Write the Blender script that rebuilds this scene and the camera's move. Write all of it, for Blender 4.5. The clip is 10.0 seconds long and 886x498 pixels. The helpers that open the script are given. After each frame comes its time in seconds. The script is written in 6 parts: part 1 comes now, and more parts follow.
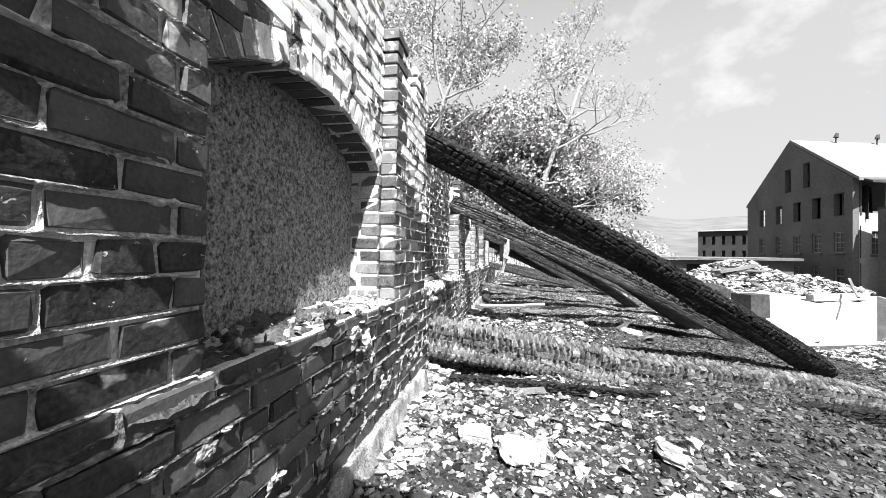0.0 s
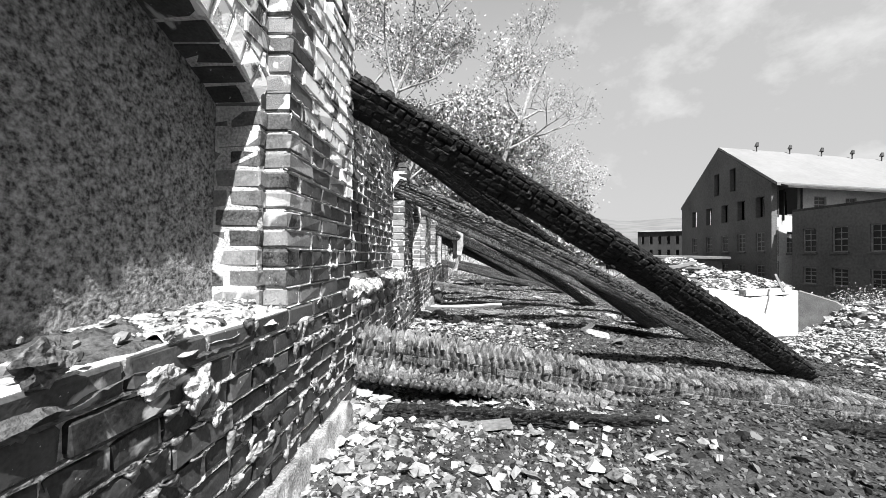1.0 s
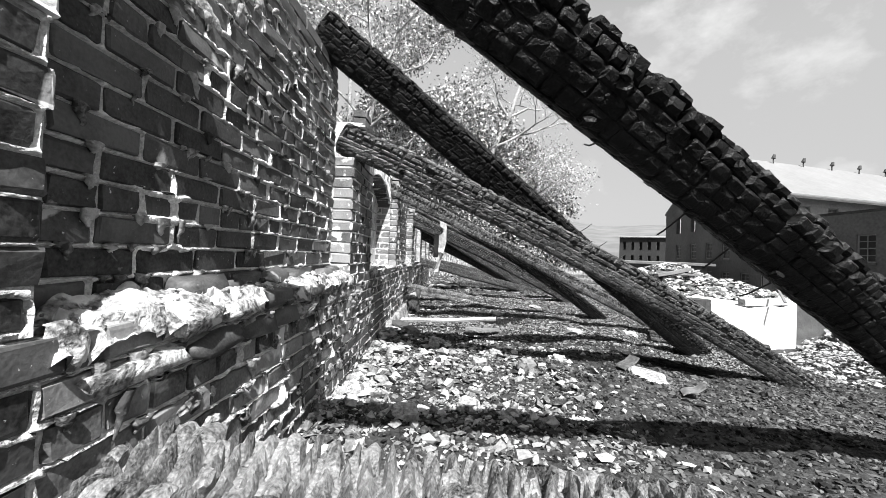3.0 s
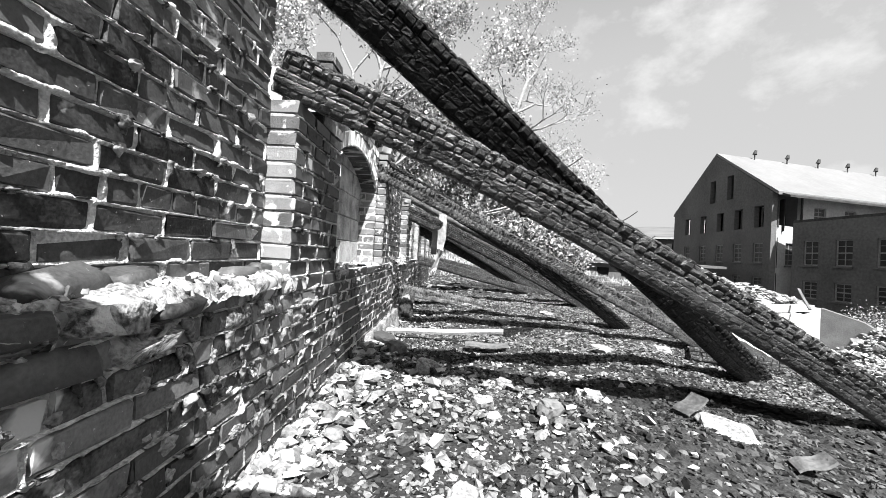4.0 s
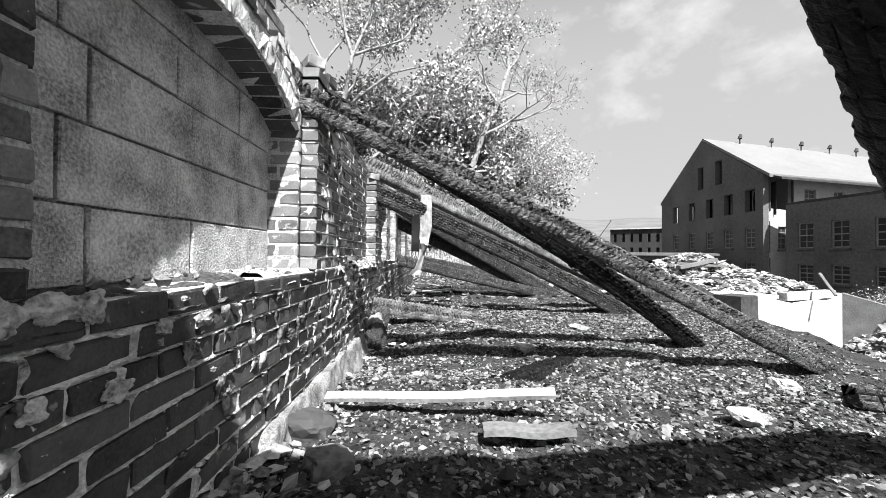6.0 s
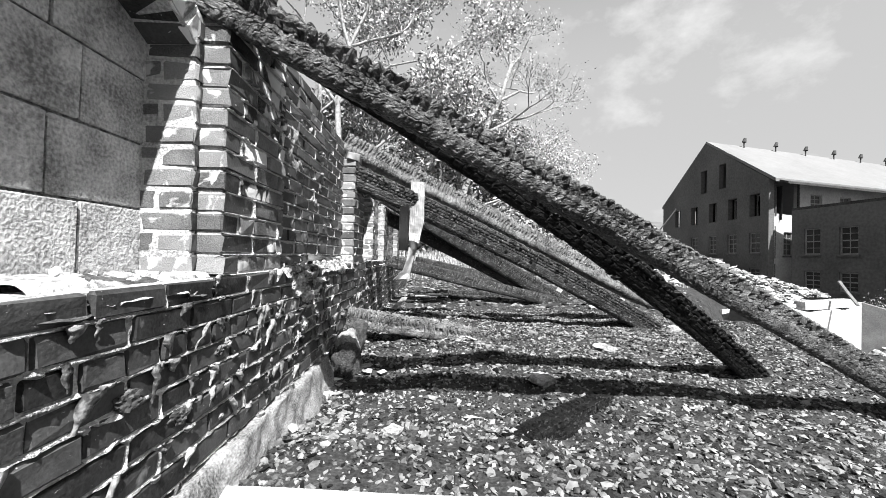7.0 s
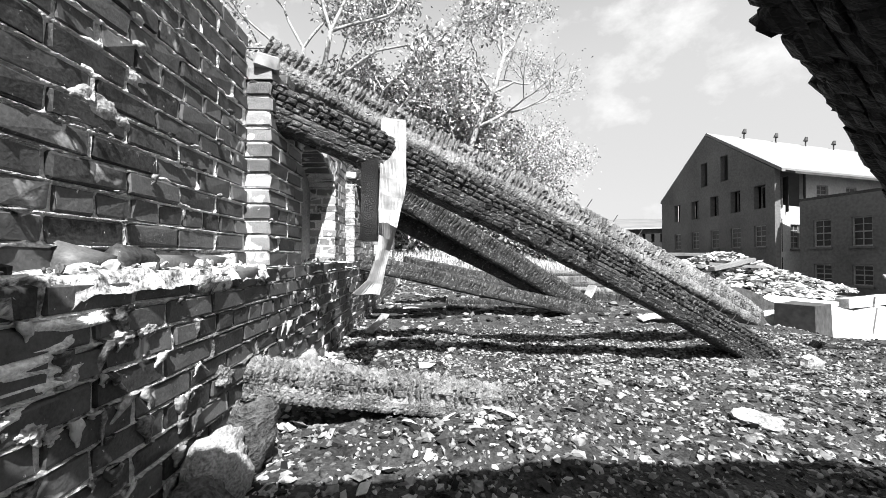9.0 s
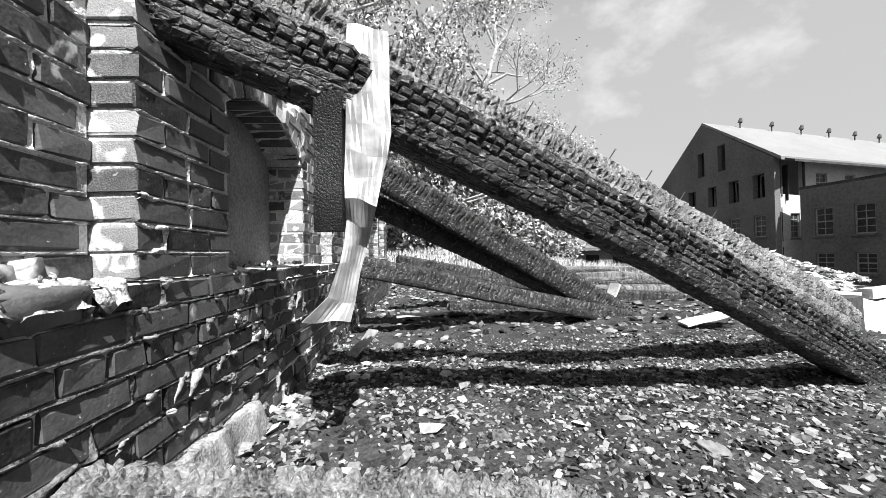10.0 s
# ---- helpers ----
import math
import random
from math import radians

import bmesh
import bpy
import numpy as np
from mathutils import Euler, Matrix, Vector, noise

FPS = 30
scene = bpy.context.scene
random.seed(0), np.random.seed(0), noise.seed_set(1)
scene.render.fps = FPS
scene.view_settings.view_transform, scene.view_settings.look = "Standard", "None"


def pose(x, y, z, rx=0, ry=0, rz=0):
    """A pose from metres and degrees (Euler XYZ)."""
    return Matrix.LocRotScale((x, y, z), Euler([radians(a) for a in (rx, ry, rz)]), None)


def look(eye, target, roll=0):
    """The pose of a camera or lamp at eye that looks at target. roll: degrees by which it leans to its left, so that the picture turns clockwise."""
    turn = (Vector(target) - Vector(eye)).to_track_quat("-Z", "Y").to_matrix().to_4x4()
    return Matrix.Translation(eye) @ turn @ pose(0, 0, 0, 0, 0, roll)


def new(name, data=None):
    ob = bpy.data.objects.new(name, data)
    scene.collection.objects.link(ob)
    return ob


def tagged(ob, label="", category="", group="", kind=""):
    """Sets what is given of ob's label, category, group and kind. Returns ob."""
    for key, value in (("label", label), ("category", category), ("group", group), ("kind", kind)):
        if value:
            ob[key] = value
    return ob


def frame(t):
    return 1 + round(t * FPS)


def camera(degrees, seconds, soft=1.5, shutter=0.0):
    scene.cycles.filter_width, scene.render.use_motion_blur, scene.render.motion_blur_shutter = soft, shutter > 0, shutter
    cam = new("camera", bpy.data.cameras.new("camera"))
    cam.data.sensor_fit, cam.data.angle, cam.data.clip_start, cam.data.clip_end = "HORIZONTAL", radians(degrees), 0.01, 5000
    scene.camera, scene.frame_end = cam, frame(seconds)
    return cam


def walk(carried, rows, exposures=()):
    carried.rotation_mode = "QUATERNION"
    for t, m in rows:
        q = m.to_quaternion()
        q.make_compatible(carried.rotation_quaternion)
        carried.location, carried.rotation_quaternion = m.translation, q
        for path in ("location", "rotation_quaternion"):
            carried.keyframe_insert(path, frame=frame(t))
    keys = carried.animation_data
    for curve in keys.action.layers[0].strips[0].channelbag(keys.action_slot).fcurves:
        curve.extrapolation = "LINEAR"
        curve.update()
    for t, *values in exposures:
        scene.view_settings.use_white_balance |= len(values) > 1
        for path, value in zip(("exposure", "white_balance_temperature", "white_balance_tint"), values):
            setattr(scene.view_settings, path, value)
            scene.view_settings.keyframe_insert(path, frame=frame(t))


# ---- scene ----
cam = camera(98.6, 10.0, soft=0.6)
PATH = [
    (0, (-0.109, -0.069, 1.029), (-0.461, 1.9, 1.061), 0.8),
    (0.5, (-0.1, 0.29, 1.008), (-0.305, 2.279, 1.032), 0.6),
    (1, (-0.117, 0.635, 0.968), (-0.23, 2.632, 1.001), 0.7),
    (1.5, (-0.139, 0.988, 0.926), (-0.21, 2.987, 0.958), 0.4),
    (2, (-0.163, 1.366, 0.924), (-0.208, 3.365, 0.962), 1.0),
    (2.5, (-0.141, 1.737, 0.931), (-0.174, 3.736, 0.967), 2.0),
    (2.7, (-0.133, 1.88, 0.925), (-0.161, 3.88, 0.964), 2.1),
    (3.8, (-0.076, 2.735, 0.92), (-0.106, 4.734, 0.946), 2.8),
    (4, (-0.063, 2.908, 0.91), (-0.104, 4.908, 0.938), 3.1),
    (4.5, (-0.05, 3.347, 0.882), (-0.101, 5.346, 0.916), 2.7),
    (5, (-0.086, 3.749, 0.865), (-0.108, 5.748, 0.895), -0.3),
    (5.5, (-0.116, 4.191, 0.888), (-0.092, 6.191, 0.91), 0.1),
    (6, (-0.096, 4.602, 0.869), (-0.06, 6.601, 0.898), 0.5),
    (6.2, (-0.098, 4.778, 0.869), (-0.053, 6.778, 0.898), 0.9),
    (7.3, (-0.03, 5.598, 0.86), (0.015, 7.597, 0.896), 1.4),
    (7.5, (-0.026, 5.752, 0.861), (0.019, 7.751, 0.895), 1.3),
    (8, (-0.029, 6.131, 0.842), (0.02, 8.13, 0.884), 0.3),
    (8.5, (-0.051, 6.523, 0.812), (0.018, 8.521, 0.867), -0.4),
    (9, (-0.039, 6.914, 0.828), (0.04, 8.912, 0.867), 0.2),
    (9.5, (-0.055, 7.294, 0.833), (0.036, 9.292, 0.866), -1.1),
    (10, (-0.061, 7.672, 0.828), (0.045, 9.669, 0.856), -1.2),
]
walk(cam, [(t, look(eye, target, roll)) for t, eye, target, roll in PATH], exposures=((0.0, 1.88), (1.0, 1.58), (2.0, 1.50), (3.0, 1.60), (3.8, 1.74), (4.0, 1.70), (4.5, 1.58), (5.0, 1.55), (6.0, 1.66), (7.5, 1.60), (8.5, 1.88), (9.0, 1.9), (10.0, 1.6)))

# ---- light ----
SUN_FROM = Vector((0.225, -0.71, 1.0)).normalized()
world = bpy.data.worlds.new("sky")
scene.world = world
world.use_nodes = True
wn, wl = world.node_tree.nodes, world.node_tree.links
wn.clear()
sky = wn.new("ShaderNodeTexSky")
sky.sky_type, sky.sun_disc = "NISHITA", False
sky.sun_elevation = math.asin(SUN_FROM.z)
sky.sun_rotation = math.atan2(SUN_FROM.x, SUN_FROM.y)
sky.air_density, sky.dust_density = 1.0, 2.0
sky_grey = wn.new("ShaderNodeRGBToBW")          # black-and-white film
sky_place = wn.new("ShaderNodeTexCoord")
sky_part = wn.new("ShaderNodeSeparateXYZ")
haze = wn.new("ShaderNodeMapRange")             # summer haze, thinning towards the zenith
haze.interpolation_type = "SMOOTHSTEP"
haze.inputs["From Min"].default_value, haze.inputs["From Max"].default_value = 0.38, 0.85
haze.inputs["To Min"].default_value, haze.inputs["To Max"].default_value = 0.85, 0.0
haze_mix = wn.new("ShaderNodeMix")
haze_mix.data_type = "RGBA"
haze_mix.inputs["B"].default_value = (3.15, 3.15, 3.15, 1)
sky_map = wn.new("ShaderNodeMapping")
sky_map.inputs["Scale"].default_value = (1.0, 1.0, 1.5)
sky_map.inputs["Location"].default_value = (0.9, 0.4, 0.2)
cloud = wn.new("ShaderNodeTexNoise")
cloud.inputs["Scale"].default_value, cloud.inputs["Detail"].default_value = 5.5, 10.0
cloud.inputs["Roughness"].default_value = 0.6
bank = wn.new("ShaderNodeVectorMath")            # a bank of small cumulus in the north-east
bank.operation = "DOT_PRODUCT"
bank.inputs[1].default_value = Vector((0.50, 0.72, 0.47)).normalized()
bank_lift = wn.new("ShaderNodeMapRange")
bank_lift.inputs["From Min"].default_value, bank_lift.inputs["From Max"].default_value = 0.90, 1.0
bank_lift.inputs["To Min"].default_value, bank_lift.inputs["To Max"].default_value = 0.0, 0.13
bank_sum = wn.new("ShaderNodeMath")
bank_sum.operation = "ADD"
cloud_ramp = wn.new("ShaderNodeValToRGB")
cloud_ramp.color_ramp.elements[0].position, cloud_ramp.color_ramp.elements[1].position = 0.60, 0.84
sky_mix = wn.new("ShaderNodeMix")
sky_mix.data_type = "RGBA"
sky_mix.inputs["B"].default_value = (4.4, 4.4, 4.4, 1)
sky_out, sky_bg = wn.new("ShaderNodeOutputWorld"), wn.new("ShaderNodeBackground")
sky_bg.inputs["Strength"].default_value = 0.068
wl.new(sky.outputs[0], sky_grey.inputs[0])
wl.new(sky_place.outputs["Generated"], sky_map.inputs[0])
wl.new(sky_place.outputs["Generated"], sky_part.inputs[0])
wl.new(sky_part.outputs["Z"], haze.inputs["Value"])
wl.new(haze.outputs["Result"], haze_mix.inputs["Factor"])
wl.new(sky_grey.outputs[0], haze_mix.inputs["A"])
wl.new(sky_map.outputs[0], cloud.inputs["Vector"])
wl.new(sky_place.outputs["Generated"], bank.inputs[0])
wl.new(bank.outputs["Value"], bank_lift.inputs["Value"])
wl.new(bank_lift.outputs["Result"], bank_sum.inputs[0])
wl.new(cloud.outputs["Fac"], bank_sum.inputs[1])
wl.new(bank_sum.outputs[0], cloud_ramp.inputs[0])
wl.new(cloud_ramp.outputs[0], sky_mix.inputs["Factor"])
wl.new(haze_mix.outputs["Result"], sky_mix.inputs["A"])
wl.new(sky_mix.outputs["Result"], sky_bg.inputs["Color"])
wl.new(sky_bg.outputs[0], sky_out.inputs[0])

sun_data = bpy.data.lights.new("sun", "SUN")
sun_data.energy, sun_data.angle, sun_data.color = 5.0, radians(0.55), (1, 1, 1)
sun = new("sun", sun_data)
sun.matrix_world = look((0, 0, 30), Vector((0, 0, 30)) - SUN_FROM)

# ---- materials ----
def grey(v):
    return (v, v, v, 1)


def mat(name, dark, light, rough=0.9, grain=60.0, stain=3.0, bump=0.4, depth=0.01, vary=0.0, island=True, metal=0.0, spec=0.3, lo=0.35, hi=0.65, patch=None):
    """A grey surface: fine grain and large stains between two values, bumped; vary: spread from piece to piece."""
    m = bpy.data.materials.new(name)
    m.use_nodes = True
    n, l = m.node_tree.nodes, m.node_tree.links
    b = n["Principled BSDF"]
    b.inputs["Roughness"].default_value, b.inputs["Metallic"].default_value = rough, metal
    b.inputs["Specular IOR Level"].default_value = spec
    at = n.new("ShaderNodeTexCoord")
    fine, big = n.new("ShaderNodeTexNoise"), n.new("ShaderNodeTexNoise")
    fine.inputs["Scale"].default_value, fine.inputs["Detail"].default_value = grain, 6
    big.inputs["Scale"].default_value, big.inputs["Detail"].default_value = stain, 5
    geo = n.new("ShaderNodeNewGeometry")
    l.new(geo.outputs["Position"], fine.inputs["Vector"])
    l.new(geo.outputs["Position"], big.inputs["Vector"])
    mix = n.new("ShaderNodeMath")
    mix.operation = "ADD"
    half = n.new("ShaderNodeMath")
    half.operation = "MULTIPLY"
    half.inputs[1].default_value = 0.5
    l.new(fine.outputs["Fac"], mix.inputs[0])
    l.new(big.outputs["Fac"], mix.inputs[1])
    l.new(mix.outputs[0], half.inputs[0])
    ramp = n.new("ShaderNodeValToRGB")
    e = ramp.color_ramp.elements
    e[0].position, e[1].position, e[0].color, e[1].color = lo, hi, grey(dark), grey(light)
    last = half.outputs[0]
    if vary:
        if island:
            rnd = geo.outputs["Random Per Island"]
        else:
            info = n.new("ShaderNodeObjectInfo")
            rnd = info.outputs["Random"]
        spread = n.new("ShaderNodeMapRange")
        spread.inputs["To Min"].default_value, spread.inputs["To Max"].default_value = -vary, vary
        l.new(rnd, spread.inputs["Value"])
        plus = n.new("ShaderNodeMath")
        plus.operation = "ADD"
        l.new(last, plus.inputs[0])
        l.new(spread.outputs["Result"], plus.inputs[1])
        last = plus.outputs[0]
    l.new(last, ramp.inputs[0])
    colour = ramp.outputs[0]
    for scale, edge, value in ([patch] if isinstance(patch, tuple) else patch or ()):
        spot = n.new("ShaderNodeTexNoise")
        spot.inputs["Scale"].default_value, spot.inputs["Detail"].default_value, spot.inputs["Distortion"].default_value = scale, 5, 0.6
        l.new(geo.outputs["Position"], spot.inputs["Vector"])
        cut = n.new("ShaderNodeValToRGB")
        cut.color_ramp.elements[0].position, cut.color_ramp.elements[1].position = edge, edge + 0.05
        l.new(spot.outputs["Fac"], cut.inputs[0])
        over = n.new("ShaderNodeMix")
        over.data_type = "RGBA"
        over.inputs["B"].default_value = grey(value)
        l.new(cut.outputs[0], over.inputs["Factor"])
        l.new(colour, over.inputs["A"])
        colour = over.outputs["Result"]
    l.new(colour, b.inputs["Base Color"])
    if bump:
        bp = n.new("ShaderNodeBump")
        bp.inputs["Strength"].default_value, bp.inputs["Distance"].default_value = bump, depth
        l.new(half.outputs[0], bp.inputs["Height"])
        l.new(bp.outputs[0], b.inputs["Normal"])
    return m


BRICK = mat("sooty_brick", 0.002, 0.085, 0.55, 120, 17, 0.5, 0.005, 0.20, spec=0.3, lo=0.2, hi=0.8, patch=[(6.5, 0.64, 0.34), (75.0, 0.70, 0.50)])
BRICK_GREY = mat("smoke_grey_brick", 0.006, 0.22, 0.6, 120, 17, 0.5, 0.005, 0.24, spec=0.3, lo=0.2, hi=0.8, patch=[(5.0, 0.62, 0.50), (75.0, 0.70, 0.50)])
BRICK_ONE = mat("sooty_brick_single", 0.002, 0.10, 0.55, 120, 17, 0.5, 0.005, 0.22, island=False, spec=0.3, lo=0.2, hi=0.8, patch=[(6.5, 0.64, 0.34), (75.0, 0.70, 0.50)])
BRICK_PALE = mat("limewashed_brick", 0.02, 0.22, 0.85, 150, 9, 0.7, 0.006, 0.14, patch=(9.0, 0.44, 0.66))
# brick ends on the sun's side: limewash and sunlight both in the colour
LIT_LIME_END = mat("lit_limewashed_brick_end", 0.05, 0.25, 0.9, 240, 9, 0.8, 0.006, 0.20, lo=0.25, hi=0.75, patch=(14.0, 0.58, 0.44))
SMEAR = mat("limewash_smear", 0.10, 0.42, 0.95, 90, 12, 1.0, 0.012)
MORTAR = mat("lime_mortar", 0.26, 0.82, 0.95, 120, 9, 1.0, 0.012)
MORTAR_CORE = mat("bedding_mortar", 0.18, 0.62, 0.95, 110, 9, 1.0, 0.012)
# soot, plus the shade on the low plinth, put into the mortar tone
MORTAR_SOOT_SHADE = mat("soot_and_shade_mortar", 0.015, 0.22, 0.95, 90, 9, 1.0, 0.012)
MORTAR_DULL = mat("dull_mortar", 0.10, 0.60, 0.95, 110, 9, 1.0, 0.012)
LEDGE_CRUST = mat("pale_ledge_crust", 0.05, 0.36, 0.95, 90, 22, 1.0, 0.02, lo=0.40, hi=0.60, patch=(14.0, 0.52, 0.50))
SILL_DIRT = mat("burnt_grit", 0.008, 0.10, 0.95, 95, 16, 1.0, 0.02, patch=(11.0, 0.66, 0.30))
# white mortar, with sunlight on crusts and sills put into its colour
WHITE_LIT_CRUST = mat("white_lit_mortar_crust", 0.12, 0.52, 0.95, 60, 22, 1.0, 0.03, lo=0.38, hi=0.60)
MORTAR_LUMP = mat("mortar_lump", 0.04, 0.36, 0.95, 90, 10, 1.0, 0.010, 0.16)
CEMENT = mat("cement_render", 0.026, 0.32, 0.92, 120, 55.0, 1.0, 0.012, lo=0.38, hi=0.64)
CEMENT_BLOCK = mat("cement_block", 0.16, 0.62, 0.92, 110, 9.0, 1.0, 0.020, 0.02, lo=0.36, hi=0.66)
CEMENT_SMOOTH = mat("smooth_cement", 0.07, 0.24, 0.92, 60, 3.0, 0.5, 0.008)


def char_mat(name, dark, light, ash, share=0.6, rough=0.42, spec=0.8):
    """Charcoal: near black, crazed by fine cracks, with a grey sheen; pale patches paint ash and sunlit glints."""
    m = mat(name, dark, light, rough, 140, 11, 0.9, 0.006, spec=spec, patch=(45.0, share, ash))
    n, l = m.node_tree.nodes, m.node_tree.links
    geo, shade = n["Geometry"], n["Principled BSDF"]
    craze = n.new("ShaderNodeTexVoronoi")
    craze.feature = "DISTANCE_TO_EDGE"
    craze.inputs["Scale"].default_value = 95.0
    l.new(geo.outputs["Position"], craze.inputs["Vector"])
    cut = n.new("ShaderNodeMapRange")
    cut.inputs["From Min"].default_value, cut.inputs["From Max"].default_value = 0.0, 0.14
    l.new(craze.outputs["Distance"], cut.inputs["Value"])
    groove = n.new("ShaderNodeBump")
    groove.inputs["Strength"].default_value, groove.inputs["Distance"].default_value = 0.35, 0.002
    l.new(cut.outputs["Result"], groove.inputs["Height"])
    l.new(n["Bump"].outputs[0], groove.inputs["Normal"])
    l.new(groove.outputs[0], shade.inputs["Normal"])
    return m


CHAR = char_mat("charred_timber", 0.001, 0.014, 0.04, 0.66, 0.45, 0.14)
CHAR_ASH = char_mat("ash_grey_charred_timber", 0.002, 0.05, 0.14, 0.60, 0.42, 0.22)
CHAR_PALE = char_mat("pale_charred_timber", 0.003, 0.22, 0.36, 0.68, 0.45, 0.25)
CHAR_LYING = char_mat("lying_charred_timber", 0.001, 0.24, 0.40, 0.77, 0.45, 0.25)
CHAR_RIB = char_mat("ribbed_charred_timber", 0.001, 0.11, 0.26, 0.66, 0.42, 0.25)
CHAR_MID = char_mat("grey_charred_timber", 0.001, 0.08, 0.24, 0.68, 0.36, 0.45)
DEBRIS = mat("burnt_debris", 0.004, 0.26, 0.85, 60, 3, 0.5, 0.004, 0.40, lo=0.26, hi=0.96)
DEBRIS_DARK = mat("charcoal_debris", 0.003, 0.125, 0.85, 60, 3, 0.5, 0.004, 0.40, lo=0.26, hi=0.98)
CHUNK = mat("mortar_and_brick_bits", 0.02, 0.36, 0.92, 60, 9, 0.8, 0.008, 0.30, lo=0.25, hi=0.8)
SOIL = mat("ash_soil", 0.004, 0.05, 0.95, 70, 9.0, 1.0, 0.03)
RUBBLE = mat("pale_rubble", 0.08, 0.44, 0.9, 12, 2, 0.6, 0.02, 0.2)
CONCRETE = mat("pale_concrete", 0.45, 0.78, 0.9, 30, 1.2, 0.5, 0.006)
SLAB = mat("mortar_slab", 0.08, 0.42, 0.92, 70, 6, 0.9, 0.01)
DULL = mat("dull_concrete", 0.06, 0.18, 0.9, 40, 1.5, 0.9, 0.012)
ROUGHCAST = mat("rough_footing", 0.05, 0.34, 0.95, 120, 9, 1.0, 0.012)
BOARD = mat("weathered_board", 0.20, 0.48, 0.8, 60, 5, 0.4, 0.003)
TIN = mat("galvanised_strip", 0.15, 0.34, 0.45, 30, 9, 0.5, 0.006, metal=0.2, spec=0.5)
NAIL = mat("rusty_nail", 0.02, 0.07, 0.7, 200, 20, 0.3, 0.001)
BARK = mat("pale_bark", 0.12, 0.40, 0.9, 8, 1.0, 0.6, 0.02)
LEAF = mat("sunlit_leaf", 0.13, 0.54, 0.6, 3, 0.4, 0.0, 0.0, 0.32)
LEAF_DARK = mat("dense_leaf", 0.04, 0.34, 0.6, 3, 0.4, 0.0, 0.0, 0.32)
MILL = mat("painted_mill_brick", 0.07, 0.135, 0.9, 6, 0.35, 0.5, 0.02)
# pale tone with sunlight put into the colour
MILL_LIGHT = mat("sunlit_pale_brick", 0.26, 0.42, 0.9, 6, 0.5, 0.3, 0.02)
MILL_ROOF = mat("pale_metal_roof", 0.13, 0.17, 0.6, 2, 0.3, 0.1, 0.01)
TRIM = mat("dark_trim", 0.02, 0.06, 0.8, 8, 1, 0.2, 0.01)
FRAME = mat("window_frame_paint", 0.14, 0.28, 0.7, 10, 1, 0.2, 0.005)
# near black: the shade of unlit interiors given as a colour
VOID = mat("unlit_room_shade", 0.008, 0.02, 0.95, 4, 1, 0.0, 0.0)
ANNEX = mat("dark_mill_brick", 0.015, 0.035, 0.9, 6, 0.35, 0.3, 0.02)
HILL = mat("far_hill", 0.06, 0.13, 1.0, 0.05, 0.006, 0.0, 0.0)
GRASS = mat("dry_grass", 0.08, 0.40, 0.9, 6, 0.5, 0.0, 0.0, 0.25)
GLASS = mat("old_pane", 0.015, 0.04, 0.35, 3, 1, 0.0, 0.0, spec=0.25)

# ---- mesh helpers ----
R = np.random.default_rng(7)


def np_mesh(name, verts, faces, material, smooth=False):
    """A mesh from an array of corners and one of faces with equally many corners each."""
    verts, faces = np.asarray(verts, dtype=np.float32), np.asarray(faces, dtype=np.int32)
    me = bpy.data.meshes.new(name)
    k = faces.shape[1]
    me.vertices.add(len(verts))
    me.vertices.foreach_set("co", verts.ravel())
    me.loops.add(faces.size)
    me.loops.foreach_set("vertex_index", faces.ravel())
    me.polygons.add(len(faces))
    me.polygons.foreach_set("loop_start", np.arange(0, faces.size, k, dtype=np.int32))
    me.polygons.foreach_set("use_smooth", np.full(len(faces), smooth))
    me.update(calc_edges=True)
    me.materials.append(material)
    return me


def hold(name, label="", category="", group="", kind="", at=(0, 0, 0)):
    """An empty that carries the parts of a thing."""
    ob = new(name)
    ob.location = at
    ob.empty_display_size = 0.1
    return tagged(ob, label, category, group, kind)


def link(name, me, parent=None, label="", kind="", m=None):
    ob = new(name, me)
    if m is not None:
        ob.matrix_world = m
    if parent is not None:
        ob.parent = parent
        ob.matrix_parent_inverse = parent.matrix_basis.inverted()
    return tagged(ob, label, kind=kind)


def part(name, bm, material, parent, label=""):
    me = bpy.data.meshes.new(name)
    bm.to_mesh(me)
    bm.free()
    me.materials.append(material)
    return link(name, me, parent, label)


CORNERS = np.array([(x, y, z) for x in (-1, 1) for y in (-1, 1) for z in (-1, 1)], dtype=float)


